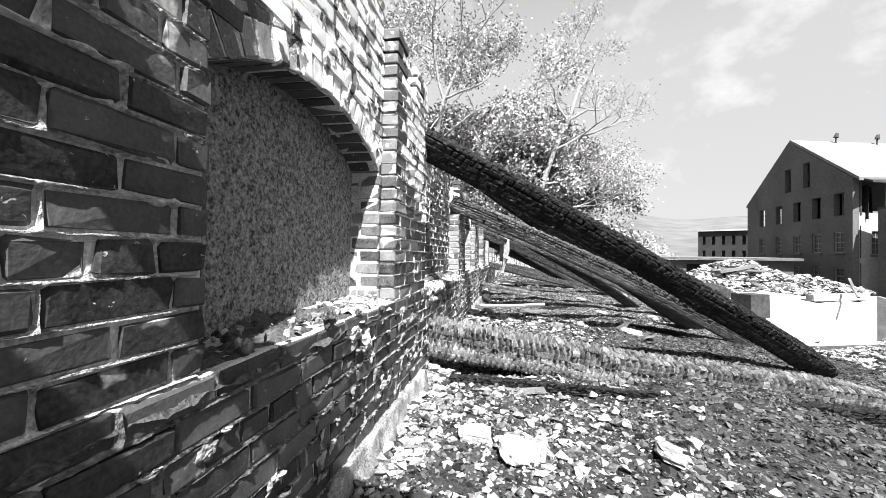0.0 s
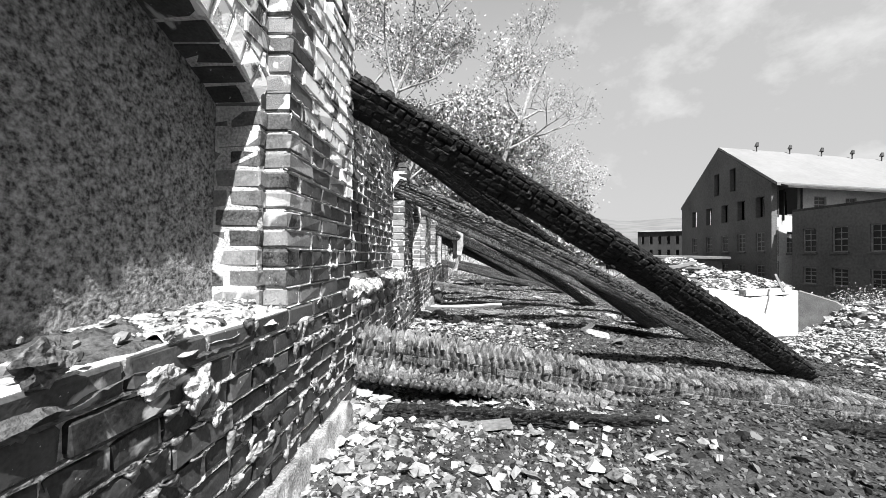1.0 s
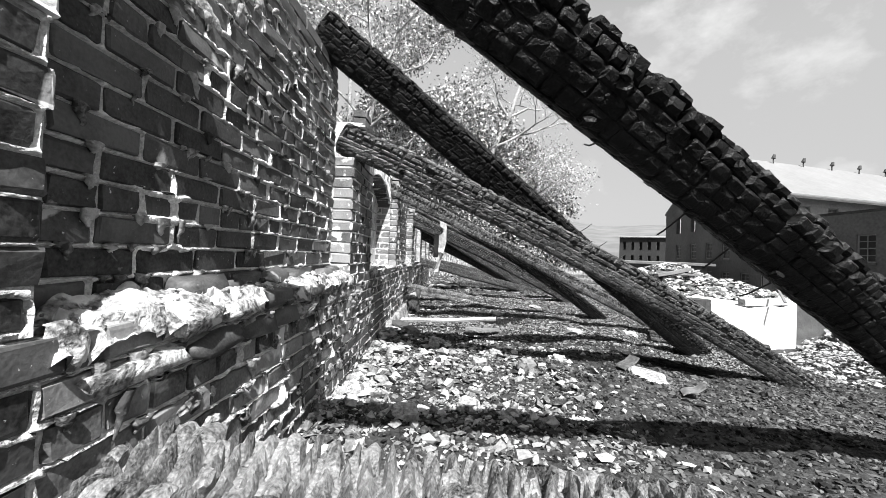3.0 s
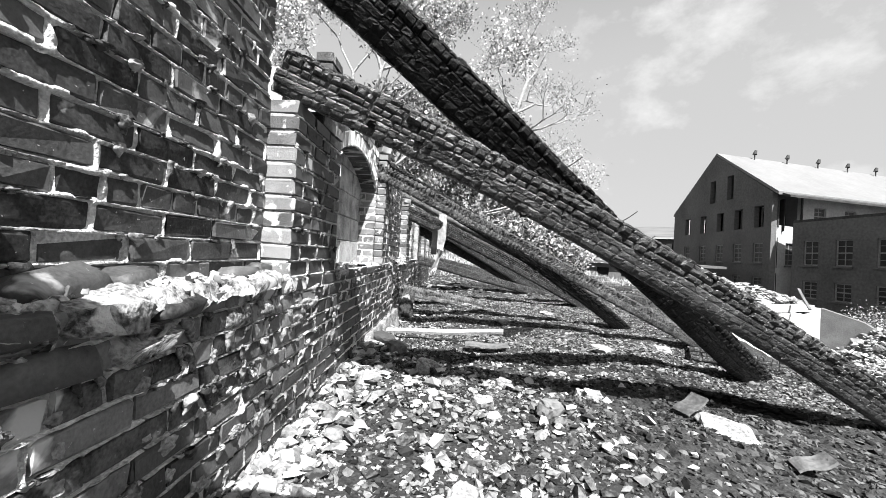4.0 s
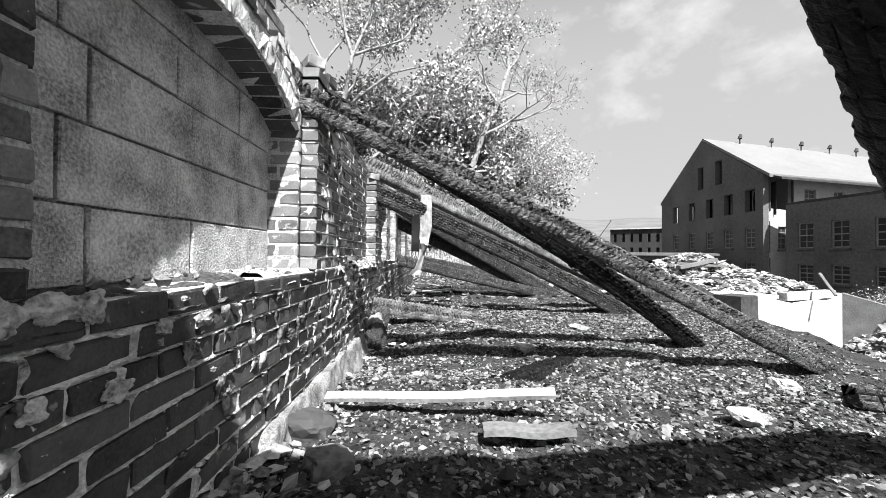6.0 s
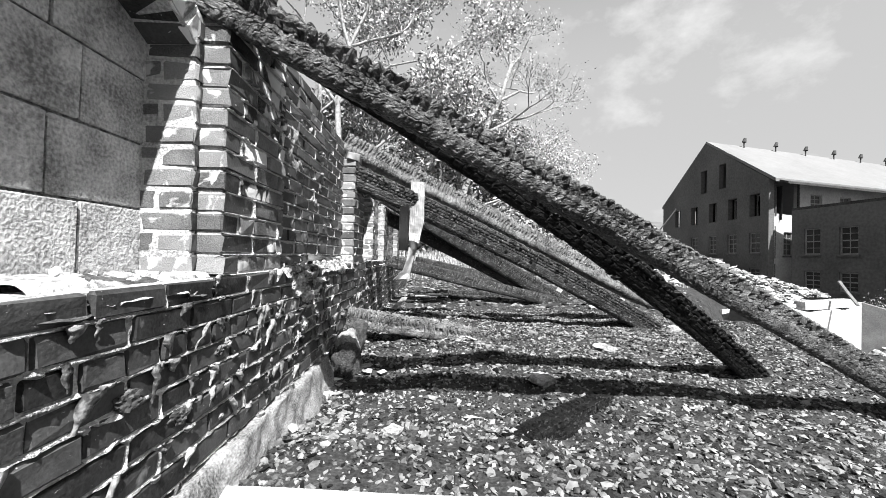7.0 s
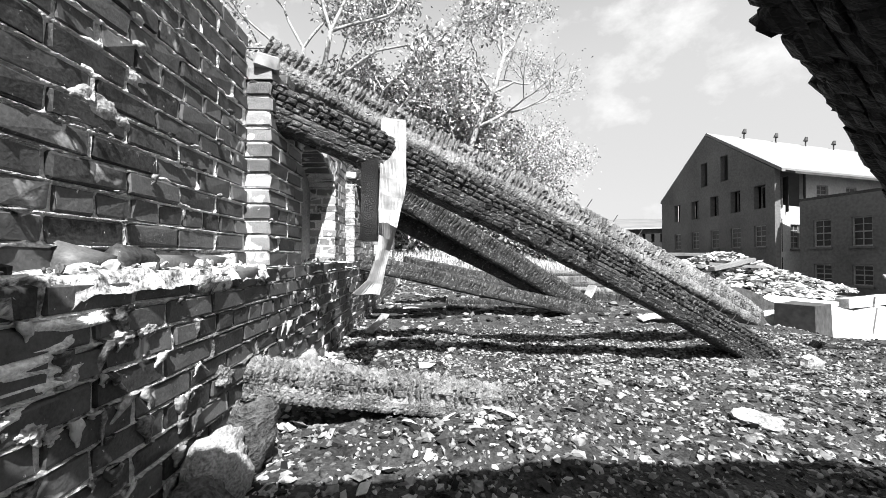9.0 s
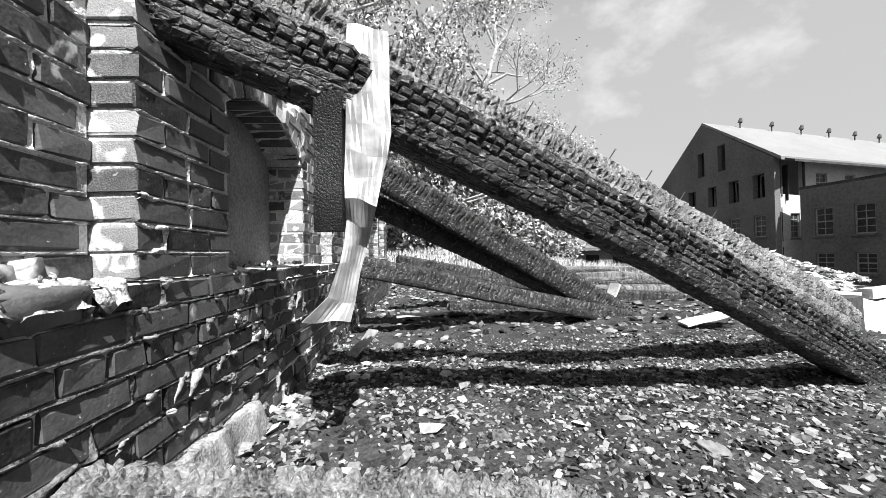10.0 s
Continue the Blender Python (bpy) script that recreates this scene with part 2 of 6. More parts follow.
def chamfer_template():
    """24 corners and 26 faces (as triangles) of a box with its edges cut."""
    idx = {}
    signs, axes = [], []
    for c in CORNERS:
        for a in range(3):
            idx[(tuple(c), a)] = len(signs)
            signs.append(c)
            axes.append(a)
    tris = []

    def add(loop, out):
        p = [np.array(signs[i]) * (0.8 + 0.2 * (np.arange(3) == axes[i])) for i in loop]
        nrm = np.cross(p[1] - p[0], p[2] - p[0])
        if np.dot(nrm, out) < 0:
            loop = loop[::-1]
        for i in range(1, len(loop) - 1):
            tris.append((loop[0], loop[i], loop[i + 1]))
    for a in range(3):
        b, c = [k for k in range(3) if k != a]
        for s in (-1, 1):
            ring = []
            for sb, sc in ((-1, -1), (1, -1), (1, 1), (-1, 1)):
                v = [0, 0, 0]
                v[a], v[b], v[c] = s, sb, sc
                ring.append(idx[(tuple(float(q) for q in v), a)])
            out = np.zeros(3)
            out[a] = s
            add(ring, out)
    for a in range(3):
        b, c = [k for k in range(3) if k != a]
        for sb in (-1, 1):
            for sc in (-1, 1):
                v0, v1 = [0.0] * 3, [0.0] * 3
                v0[a], v1[a] = -1.0, 1.0
                v0[b] = v1[b] = float(sb)
                v0[c] = v1[c] = float(sc)
                out = np.zeros(3)
                out[b], out[c] = sb, sc
                add([idx[(tuple(v0), b)], idx[(tuple(v1), b)], idx[(tuple(v1), c)], idx[(tuple(v0), c)]], out)
    for c in CORNERS:
        add([idx[(tuple(c), a)] for a in range(3)], c)
    return np.array(signs), np.array(axes), np.array(tris)


CH_SIGN, CH_AXIS, CH_TRI = chamfer_template()
CH_KEEP = (np.arange(3)[None, :] == CH_AXIS[:, None])


def block(lo, hi, bevel=0.006, jitter=0.003, turn=None):
    """Corners of one worn block between two corners."""
    lo, hi = np.asarray(lo, float), np.asarray(hi, float)
    half = (hi - lo) / 2
    bv = np.minimum(bevel, half * 0.45)
    v = CH_SIGN * np.where(CH_KEEP, half, half - bv)
    v = v + R.normal(0, jitter, v.shape)
    if turn is not None:
        v = v @ np.array(turn).T
    return v + (lo + hi) / 2


# faces toward -y, the sun's side, which take the paler lit tone
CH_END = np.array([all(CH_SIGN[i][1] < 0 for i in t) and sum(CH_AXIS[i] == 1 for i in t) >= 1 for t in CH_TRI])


def blocks_mesh(name, items, material, ends=None):
    """One mesh of many worn blocks; ends: another material for the faces toward -y."""
    n = len(items)
    v = np.concatenate(items)
    f = (CH_TRI[None] + 24 * np.arange(n)[:, None, None]).reshape(-1, 3)
    me = np_mesh(name, v, f, material)
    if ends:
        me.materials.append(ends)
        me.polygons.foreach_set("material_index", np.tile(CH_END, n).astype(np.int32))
    return me


def spin(ax, ay, az):
    return np.array(Euler((ax, ay, az)).to_matrix())


def wobble(p, scale, seed=0.0):
    """Smooth noise, about -1 to 1, at an array of places."""
    q = np.asarray(p, float) * scale + seed
    s = np.zeros(len(q))
    for k, (a, b, c, d) in enumerate(((1.0, 1.7, 0.6, 0.3), (-1.3, 0.8, 1.9, 1.1), (2.3, -1.1, 0.7, 2.0), (0.4, 2.6, -1.8, 4.1), (3.1, 1.9, 2.7, 0.7), (-2.2, 3.7, 1.3, 5.2))):
        s += np.sin(a * q[:, 0] + b * q[:, 1] + c * q[:, 2] + d + seed * (k + 1)) / (1 + 0.35 * k)
    return s / 2.6


def smooth01(t):
    t = np.clip(t, 0, 1)
    return t * t * (3 - 2 * t)


# ---- ground ----
def height(x, y):
    """The debris terrace by the wall, the lower yard beyond it, the bank ahead and the far hills."""
    x, y = np.asarray(x, float), np.asarray(y, float)
    p = np.stack([x.ravel(), y.ravel(), 0 * x.ravel()], 1)
    bumps = 0.035 * wobble(p, 2.3) + 0.02 * wobble(p, 6.1, 2.0) + 0.010 * wobble(p, 15.0, 5.0)
    bumps = bumps.reshape(x.shape)
    h = 0.13 - 0.17 * smooth01((x - 1.2) / 1.8) * smooth01((9.5 - y) / 2.5) + 0.10 * np.exp(-((y - 9.0) / 0.8) ** 2 - (x / 0.7) ** 2)
    h = h - 0.08 * np.exp(-((y - 7.3) / 0.6) ** 2) + bumps
    edge = 3.5 + 0.25 * np.sin(y * 0.9) + 3.2 * smooth01((y - 11.0) / 5.0)
    drop = smooth01((x - edge) / 2.2)
    yard = -2.2 + 1.75 * (y > 15.55 + (x - 8.0) * 0.36) * np.maximum(smooth01((15.5 - x) / 1.5), smooth01((y - 34.0) / 6.0) * smooth01((25.0 - x) / 2.0))
    h = h * (1 - drop) + (yard + 0.5 * bumps) * drop
    bank = smooth01((y - 15.0) / 30.0) * smooth01((9.0 - x) / 6.0)
    h = h + 2.0 * bank
    far = np.hypot(x, y - 4)
    rise = smooth01((far - 160.0) / 700.0)
    az = np.arctan2(x, y - 4)
    ridge = 62 + 26 * np.sin(az * 3.1 + 0.9) + 9 * np.sin(az * 11.0) + 3.5 * np.sin(az * 27.0 + 1.0)
    return h + rise * ridge


def spaced(parts):
    return np.unique(np.concatenate([np.linspace(a, b, n) for a, b, n in parts]))


gx = spaced(((-1500, -60, 26), (-60, -1.2, 18), (-1.2, 5.0, 84), (5.0, 16, 60), (16, 40, 24), (40, 200, 24), (200, 1500, 40)))
gy = spaced(((-600, -20, 10), (-20, -1.5, 14), (-1.5, 14.0, 180), (14, 20, 60), (20, 60, 40), (60, 200, 30), (200, 1500, 40)))
GX, GY = np.meshgrid(gx, gy, indexing="ij")
GV = np.stack([GX, GY, height(GX, GY)], -1).reshape(-1, 3)
ni, nj = len(gx), len(gy)
base = (np.arange(ni - 1)[:, None] * nj + np.arange(nj - 1)[None, :]).ravel()
GF = np.stack([base, base + nj, base + nj + 1, base + 1], 1)
ground = link("ground", np_mesh("ground", GV, GF, SOIL, True))
tagged(ground, "ash-grey soil with fire debris and far hills", "ground", kind="structure")
ground.data.materials.append(HILL)
far_face = np.hypot(*(GV[GF].mean(1)[:, :2].T - np.array([[0], [4]]))) > 45
ground.data.polygons.foreach_set("material_index", far_face.astype(np.int32))

# ---- brick wall ----
COURSE, LEDGE = 0.068, 0.78
FACE, PANEL = -0.73, -0.81
wall = hold("wall_west", "sooty ruined brick wall with pale lime mortar and bricked-up arched windows", "wall", kind="structure")
single, many, grey_many, pale, corner, cores = [], [], [], [], [], []


def near_stretch(y, z):
    return 1.95 < y < 4.5 and z > LEDGE - 0.02


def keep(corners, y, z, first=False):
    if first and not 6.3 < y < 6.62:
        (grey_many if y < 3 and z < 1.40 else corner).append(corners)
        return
    if (0.9 < y < 2.67 and z > 1.30 + 0.10 * math.sin(9 * y)) or (6.3 < y < 6.62 and z > LEDGE) or (6.35 < y < 7.1 and z > 0.95 + 0.35 * (y > 6.85) + 0.1 * math.sin(13 * y)) or (4.45 < y < 4.62 and LEDGE - 0.1 < z < 1.6):
        pale.append(corners)
        return
    if (y > 5.1 + 0.25 * math.sin(11 * z) and z > LEDGE - 0.02 and not 7.1 < y < 9.1) or (2.7 < y < 4.7 and 0.30 + 0.1 * math.sin(7 * y) < z < LEDGE):
        grey_many.append(corners)
        return
    (single if near_stretch(y, z) and len(single) < 298 else many).append(corners)


def lay(y0, y1, z0, top, face, depth=0.105, bond=0, cut=None, rough=0.0, jambs=None):
    """Courses of worn bricks between y0 and y1, from z0 up to top(y); cut(y, z): where there is none."""
    k = 0
    z = z0
    while z < 3.2:
        header = (k + bond) % 6 == 3
        step = 0.108 if header else 0.211
        y = y0 - (step / 2 if (k + bond) % 2 and not header else 0)
        while y < y1 - 0.01:
            a, b = max(y, y0), min(y + step - 0.011, y1)
            y += step
            if jambs and z < jambs[2]:
                if a < jambs[0] < b:
                    b = jambs[0]
                elif a < jambs[1] < b:
                    a = jambs[1]
            mid = (a + b) / 2
            if b - a < 0.025 or z + COURSE / 2 > top(mid) or (cut and cut(mid, z + COURSE / 2)):
                continue
            if jambs and z < jambs[2] and a - jambs[1] > -0.02 and a < jambs[1] + 0.10:
                a = jambs[1] + 0.111
                if b - a < 0.03:
                    continue
                mid = (a + b) / 2
            out = R.normal(0, 0.002) + rough * R.random() ** 3
            keep(block((face - depth, a, z + 0.005), (face + out, b, z + COURSE - 0.006), 0.005, 0.0024), mid, z, face == FACE and z > LEDGE - 0.01 and abs(a - y0) < 0.001)
        z += COURSE
        k += 1
        if z > top((y0 + y1) / 2) + 1.0:
            break


def core(x0, x1, y0, y1, z0, z1):
    cores.append(block((x0, y0, z0), (x1, y1, z1), 0.004, 0.0))


def arch_cut(centre, half, spring, crown):
    """True inside a window with a segmental arch."""
    rise = crown - spring
    radius = (half * half + rise * rise) / (2 * rise)

    def inside(y, z):
        return abs(y - centre) < half and z > LEDGE and (z < spring or (y - centre) ** 2 + (z - crown + radius) ** 2 < (radius + 0.12) ** 2)
    return inside, radius


def bay(y0, y1, j0, j1, spring, crown, top, infill):
    """A recessed bay with a bricked-up window: jambs, arch ring and wall above."""
    centre, half = (j0 + j1) / 2, (j1 - j0) / 2
    inside, radius = arch_cut(centre, half, spring, crown)
    lay(y0, y1, LEDGE, top, PANEL, cut=inside, rough=0.006, jambs=(j0, j1, spring))
    # jamb bricks, turned in alternate courses
    k, z = 0, LEDGE
    while z < spring + 0.05:
        keep(block((infill - 0.08, j0 - 0.21, z + 0.005), (PANEL - 0.108, j0, z + COURSE - 0.006), 0.0035, 0.002), j0 - 0.21, z)
        far_end = min(j1 + 0.10, y1)
        split = PANEL - (0.105 if k % 2 else 0.155)
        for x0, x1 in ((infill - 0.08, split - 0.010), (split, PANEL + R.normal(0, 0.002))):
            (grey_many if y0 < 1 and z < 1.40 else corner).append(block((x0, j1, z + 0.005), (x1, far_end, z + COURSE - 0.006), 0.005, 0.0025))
        z += COURSE
        k += 1
    # arch ring: bricks on edge
    span = 2 * math.asin(half / radius)
    n = int(radius * span / 0.072)
    for ring in range(2):
        for i in range(n):
            ang = -span / 2 + span * (i + 0.5) / n
            if ring and R.random() < 0.12:
                continue
            r0 = radius + 0.004 + ring * 0.112
            rot = spin(-ang, 0, 0)
            v = block((infill - PANEL - 0.02, -0.0335, -0.052), (-0.016, 0.0335, 0.052), 0.004, 0.002) @ rot.T
            lip = block((-0.030, -0.0325, -0.050), (R.normal(0, 0.003), 0.0325, 0.052), 0.006, 0.003) @ rot.T
            c = np.array((PANEL, centre + (r0 + 0.052) * math.sin(ang), crown - radius + (r0 + 0.052) * math.cos(ang)))
            if c[2] < top(c[1]) - 0.03:
                many.append(v + c)
                (pale if y0 < 6 and ang > -0.3 else grey_many).append(lip + c)
                cores.append(block((infill - PANEL - 0.01, -0.038, -0.050), (-0.004, 0.038, 0.054), 0.002, 0.001) @ rot.T + c)
    # mortar body behind, in steps under and over the arch
    core(infill - 0.25, PANEL - 0.006, y0, j0 - 0.006, LEDGE, spring)
    core(infill - 0.25, PANEL - 0.006, j1 + 0.002, y1, LEDGE, spring)
    m = 14
    for i in range(m):
        a, b = y0 + (y1 - y0) * i / m, y0 + (y1 - y0) * (i + 1) / m
        mid = (a + b) / 2
        lo = spring
        if abs(mid - centre) < half:
            lo = crown - radius + math.sqrt((radius + 0.11) ** 2 - (mid - centre) ** 2)
        if top(mid) > lo + 0.02:
            core(infill - 0.25, PANEL - 0.006, a, b, lo, top(mid) - 0.03)


def ragged(base, amp=0.05, seed=0.0, slope=0.0, y_ref=0.0):
    def top(y):
        return base + slope * (y - y_ref) + amp * math.sin(7.3 * y + seed) + 0.6 * amp * math.sin(17.7 * y + 2 * seed) + 0.4 * amp * math.sin(41 * y + seed)
    return top


def pier(y0, y1, top, bond=0, rough=0.006):
    lay(y0, y1, LEDGE, top, FACE, depth=0.21, bond=bond, rough=rough)
    core(FACE - 0.5, FACE - 0.006, y0 + 0.007, y1 - 0.003, LEDGE, top((y0 + y1) / 2) - 0.05)


def panel(y0, y1, top, bond=0, face=PANEL):
    lay(y0, y1, LEDGE, top, face, bond=bond, rough=0.008)
    m = 8
    for i in range(m):
        a, b = y0 + (y1 - y0) * i / m, y0 + (y1 - y0) * (i + 1) / m
        core(face - 0.42, face - 0.006, a, b, LEDGE, top((a + b) / 2) - 0.06)


full = ragged(2.62, 0.02)
pier(-2.4, 0.62, full)
bay(0.62, 1.92, 0.70, 1.88, 1.47, 1.645, full, -0.97)
pier(1.92, 2.67, ragged(2.25, 0.10, 1.0), 1)
panel(2.67, 4.48, ragged(2.08, 0.03, 0.4), 0, -0.85)
pier(4.48, 5.12, ragged(1.56, 0.03, 2.0))
bay(5.12, 6.62, 5.29, 6.59, 1.50, 1.69, ragged(1.96, 0.05, 1.2), -0.97)
pier(6.62, 7.10, ragged(1.84, 0.04, 0.7), 1)
panel(7.10, 8.60, ragged(1.84, 0.015, 1.9, -0.03, 7.8), 1, -0.83)
pier(8.60, 9.04, ragged(1.63, 0.02, 0.2))
bay(9.04, 10.50, 9.15, 10.12, 1.40, 1.57, ragged(1.75, 0.05, 2.2), -1.02)
pier(10.50, 11.00, ragged(1.55, 0.04, 2.9))
panel(11.00, 12.40, ragged(1.50, 0.05, 0.9))
pier(12.40, 12.90, ragged(1.45, 0.04, 1.4))
bay(12.90, 14.30, 13.05, 14.15, 1.35, 1.50, ragged(1.62, 0.05, 0.3), -1.02)
pier(14.30, 14.80, ragged(1.40, 0.05, 0.6))
# plinth below the ledge
low_z = LEDGE - 18 * COURSE
lay(-2.4, 14.8, low_z, lambda y: LEDGE + 0.01, FACE + 0.012, rough=0.004)
core(-1.5, FACE + 0.002, -2.4, 14.8, -0.8, LEDGE - 0.004)
link("wall_core", blocks_mesh("wall_core", cores, MORTAR_CORE), wall)
link("brick_mass", blocks_mesh("brick_mass", many, BRICK), wall, kind="stuff")
link("smoky_brick_mass", blocks_mesh("smoky_brick_mass", grey_many, BRICK_GREY), wall, "smoke-grey bricks less blackened by the fire", kind="stuff")
link("pale_brick_mass", blocks_mesh("pale_brick_mass", pale, BRICK_PALE), wall, "patchily limewashed bricks", kind="stuff")
link("corner_brick_mass", blocks_mesh("corner_brick_mass", corner, BRICK, LIT_LIME_END), wall, "corner bricks with ends toned for limewash and sunlight", kind="stuff")
for v in single:
    c = v.mean(0)
    ob = link("brick", blocks_mesh("brick", [v - c], BRICK_ONE), wall)
    ob.location = c

# window fillings
def filling(name, y0, y1, x, material, label, rows=0):
    f = hold(name, label, "blocked window", kind="structure")
    if not rows:
        link("fill", blocks_mesh("fill", [block((x - 0.12, y0 - 0.05, LEDGE - 0.02), (x, y1 + 0.05, 1.86), 0.004, 0.0)], material), f)
        return f
    hgt, wid = 0.203, 0.405
    for k in range(rows):
        y = y0 - (wid / 2 if k % 2 else 0.12)
        while y < y1 + 0.02:
            a, b = max(y, y0 - 0.04), min(y + wid - 0.008, y1 + 0.04)
            y += wid
            if b - a > 0.03:
                link("cement_block", blocks_mesh("cement_block", [block((x - 0.12, a, LEDGE + k * hgt + 0.004), (x + R.normal(0, 0.002), b, LEDGE + (k + 1) * hgt - 0.004), 0.004, 0.001)], material), f)
    link("joint", blocks_mesh("joint", [block((x - 0.13, y0 - 0.05, LEDGE), (x - 0.010, y1 + 0.05, LEDGE + rows * hgt), 0.003, 0.0)], CEMENT), f)
    return f


filling("window_1", 0.70, 1.88, -0.97, CEMENT, "arched window walled up with rough dark cement render")
filling("window_2", 5.29, 6.59, -0.97, CEMENT_BLOCK, "arched window walled up with large cement blocks", 5)
filling("window_3", 9.15, 10.12, -1.02, CEMENT_SMOOTH, "arched window walled up with smooth grey cement")
filling("window_4", 13.05, 14.15, -1.02, CEMENT_SMOOTH, "arched window walled up with smooth grey cement")

# ---- stepped ledge, mortar beads and drips on the wall ----
g = np.random.default_rng(17)


def bead_sheet(y0, y1, z0, z1, face, seed, most=0.012, share=0.0, start=None, bond=0, material=None):
    """Mortar squeezed from the bed joints: a skin that comes out over the bricks along each joint."""
    ys, zs = np.arange(y0, y1, 0.012 if y0 < 9 else 0.02), np.arange(z0, z1, 0.0085 if y0 < 9 else 0.012)
    Y, Z = np.meshgrid(ys, zs, indexing="ij")
    p = np.stack([Y.ravel(), Z.ravel() * 0.6, 0 * Y.ravel()], 1)
    n1 = wobble(p, 9.0, seed).reshape(Y.shape)
    n2 = wobble(p, 31.0, seed + 2).reshape(Y.shape)
    n3 = wobble(p, 83.0, seed + 4).reshape(Y.shape)
    off = (Z - LEDGE + 0.012 * n2 * np.clip(n1, 0, 1)) / COURSE
    near = 1 - np.abs(off - np.round(off)) * 2            # 1 on a joint, 0 in a brick's middle
    # upright joints, by the bond that lay() uses
    k = np.floor((Z - (z0 if start is None else start[1])) / COURSE + 1e-6).astype(int)
    head = (k + bond) % 6 == 3
    step = np.where(head, 0.108, 0.211)
    first = (y0 if start is None else start[0]) - np.where(((k + bond) % 2 == 1) & ~head, step / 2, 0)
    ph = (Y + 0.0055 + 0.006 * n2 * np.clip(n1, 0, 1) - first) / step
    up = 1 - np.abs(ph - np.round(ph)) * step * 2 / COURSE
    near = np.maximum(near, up)
    band = smooth01((near - 0.80 + 0.20 * np.clip(n1 + share, 0, 1.2)) / 0.20)
    x = face - 0.022 + band * (0.0265 + most * np.clip(n1 + 0.6 * n2 + share, 0, 1.5) + 0.0040 * n3 * (1 + n2))
    v = np.stack([x, Y, Z], -1).reshape(-1, 3)
    a, b = Y.shape
    k = (np.arange(a - 1)[:, None] * b + np.arange(b - 1)[None, :]).ravel()
    return np_mesh("mortar_skin", v, np.stack([k, k + b, k + b + 1, k + 1], 1), material or MORTAR, True)


def skin(*args, **more):
    return link("mortar_skin", bead_sheet(*args, **more), wall)


PLINTH = dict(share=-0.3, start=(-2.4, LEDGE - 18 * COURSE))
# darkened stretch: the plinth's shade is part of this mortar colour
skin(-0.6, 1.45, LEDGE - 13 * COURSE, LEDGE, FACE + 0.012, 1.0, most=0.006, material=MORTAR_SOOT_SHADE, **PLINTH)
skin(2.7, 3.75, LEDGE - 13 * COURSE, LEDGE, FACE + 0.012, 1.0, most=0.012, material=MORTAR, share=0.0, start=PLINTH["start"])
# tone by stretch: darker mortar stands for timber shade, chiefly 8.1 to 9.3
for y0, y1, m_ in ((1.45, 2.7, MORTAR_DULL), (3.75, 4.6, MORTAR_DULL), (4.6, 6.4, MORTAR), (6.4, 8.1, MORTAR_DULL), (8.1, 9.3, MORTAR_SOOT_SHADE), (9.3, 12.0, MORTAR_DULL)):
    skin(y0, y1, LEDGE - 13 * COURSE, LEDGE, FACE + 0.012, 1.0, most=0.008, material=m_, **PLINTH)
skin(2.67, 4.47, LEDGE, 1.98, -0.85, 2.0, most=0.008, share=0.15)
skin(7.10, 8.59, LEDGE, 1.75, -0.83, 3.0, most=0.004, share=-0.2, bond=1)
for y0, y1, z1, sd, bd in ((-2.4, 0.61, 2.5, 4.0, 0), (1.92, 2.66, 2.0, 5.0, 1), (4.48, 5.11, 1.48, 6.0, 0), (6.62, 7.09, 1.65, 7.0, 1), (8.60, 9.03, 1.55, 8.0, 0)):
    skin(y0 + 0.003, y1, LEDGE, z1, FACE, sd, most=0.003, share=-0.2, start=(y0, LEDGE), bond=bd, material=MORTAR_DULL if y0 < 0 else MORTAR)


def smear(y0, z0, z1, seed, cover=0.15):
    """Limewash and mortar smeared over a pier's corner, thick in places, gone in others."""
    us, zs = np.concatenate([np.arange(-0.20, 0, 0.006), np.arange(0, 0.075, 0.006)]), np.arange(z0, z1, 0.007)
    U, Z = np.meshgrid(us, zs, indexing="ij")
    p = np.stack([U.ravel(), Z.ravel(), 0 * U.ravel()], 1)
    n = (wobble(p, 7.0, seed) + 0.6 * wobble(p, 21.0, seed + 1) + 0.35 * wobble(p, 55.0, seed + 2) + 0.2 * wobble(p, 120.0, seed + 3)).reshape(U.shape)
    off = (Z - LEDGE) / COURSE
    joint = smooth01((1 - np.abs(off - np.round(off)) * 2 - 0.62) / 0.3)
    lift = np.clip(n + cover + 0.7 * joint - np.clip(U, 0, 1) * 22, -1, 1.2)
    out = np.where(lift > 0, 0.002 + 0.007 * lift, 0.002 + 0.014 * lift)
    X = np.where(U < 0, FACE + U + 0.006 * (U > -0.012), FACE + out)
    Y = np.where(U < 0, y0 - out, y0 + U - 0.004)
    v = np.stack([X, Y, Z], -1).reshape(-1, 3)
    a, b = U.shape
    k = (np.arange(a - 1)[:, None] * b + np.arange(b - 1)[None, :]).ravel()
    return link("mortar_skin", np_mesh("mortar_skin", v, np.stack([k, k + b, k + b + 1, k + 1], 1), SMEAR, True), wall)


for y0, z1, sd, cv in ((10.5, 1.5, 13.0, 0.1),):
    smear(y0, LEDGE, z1, sd, cv)


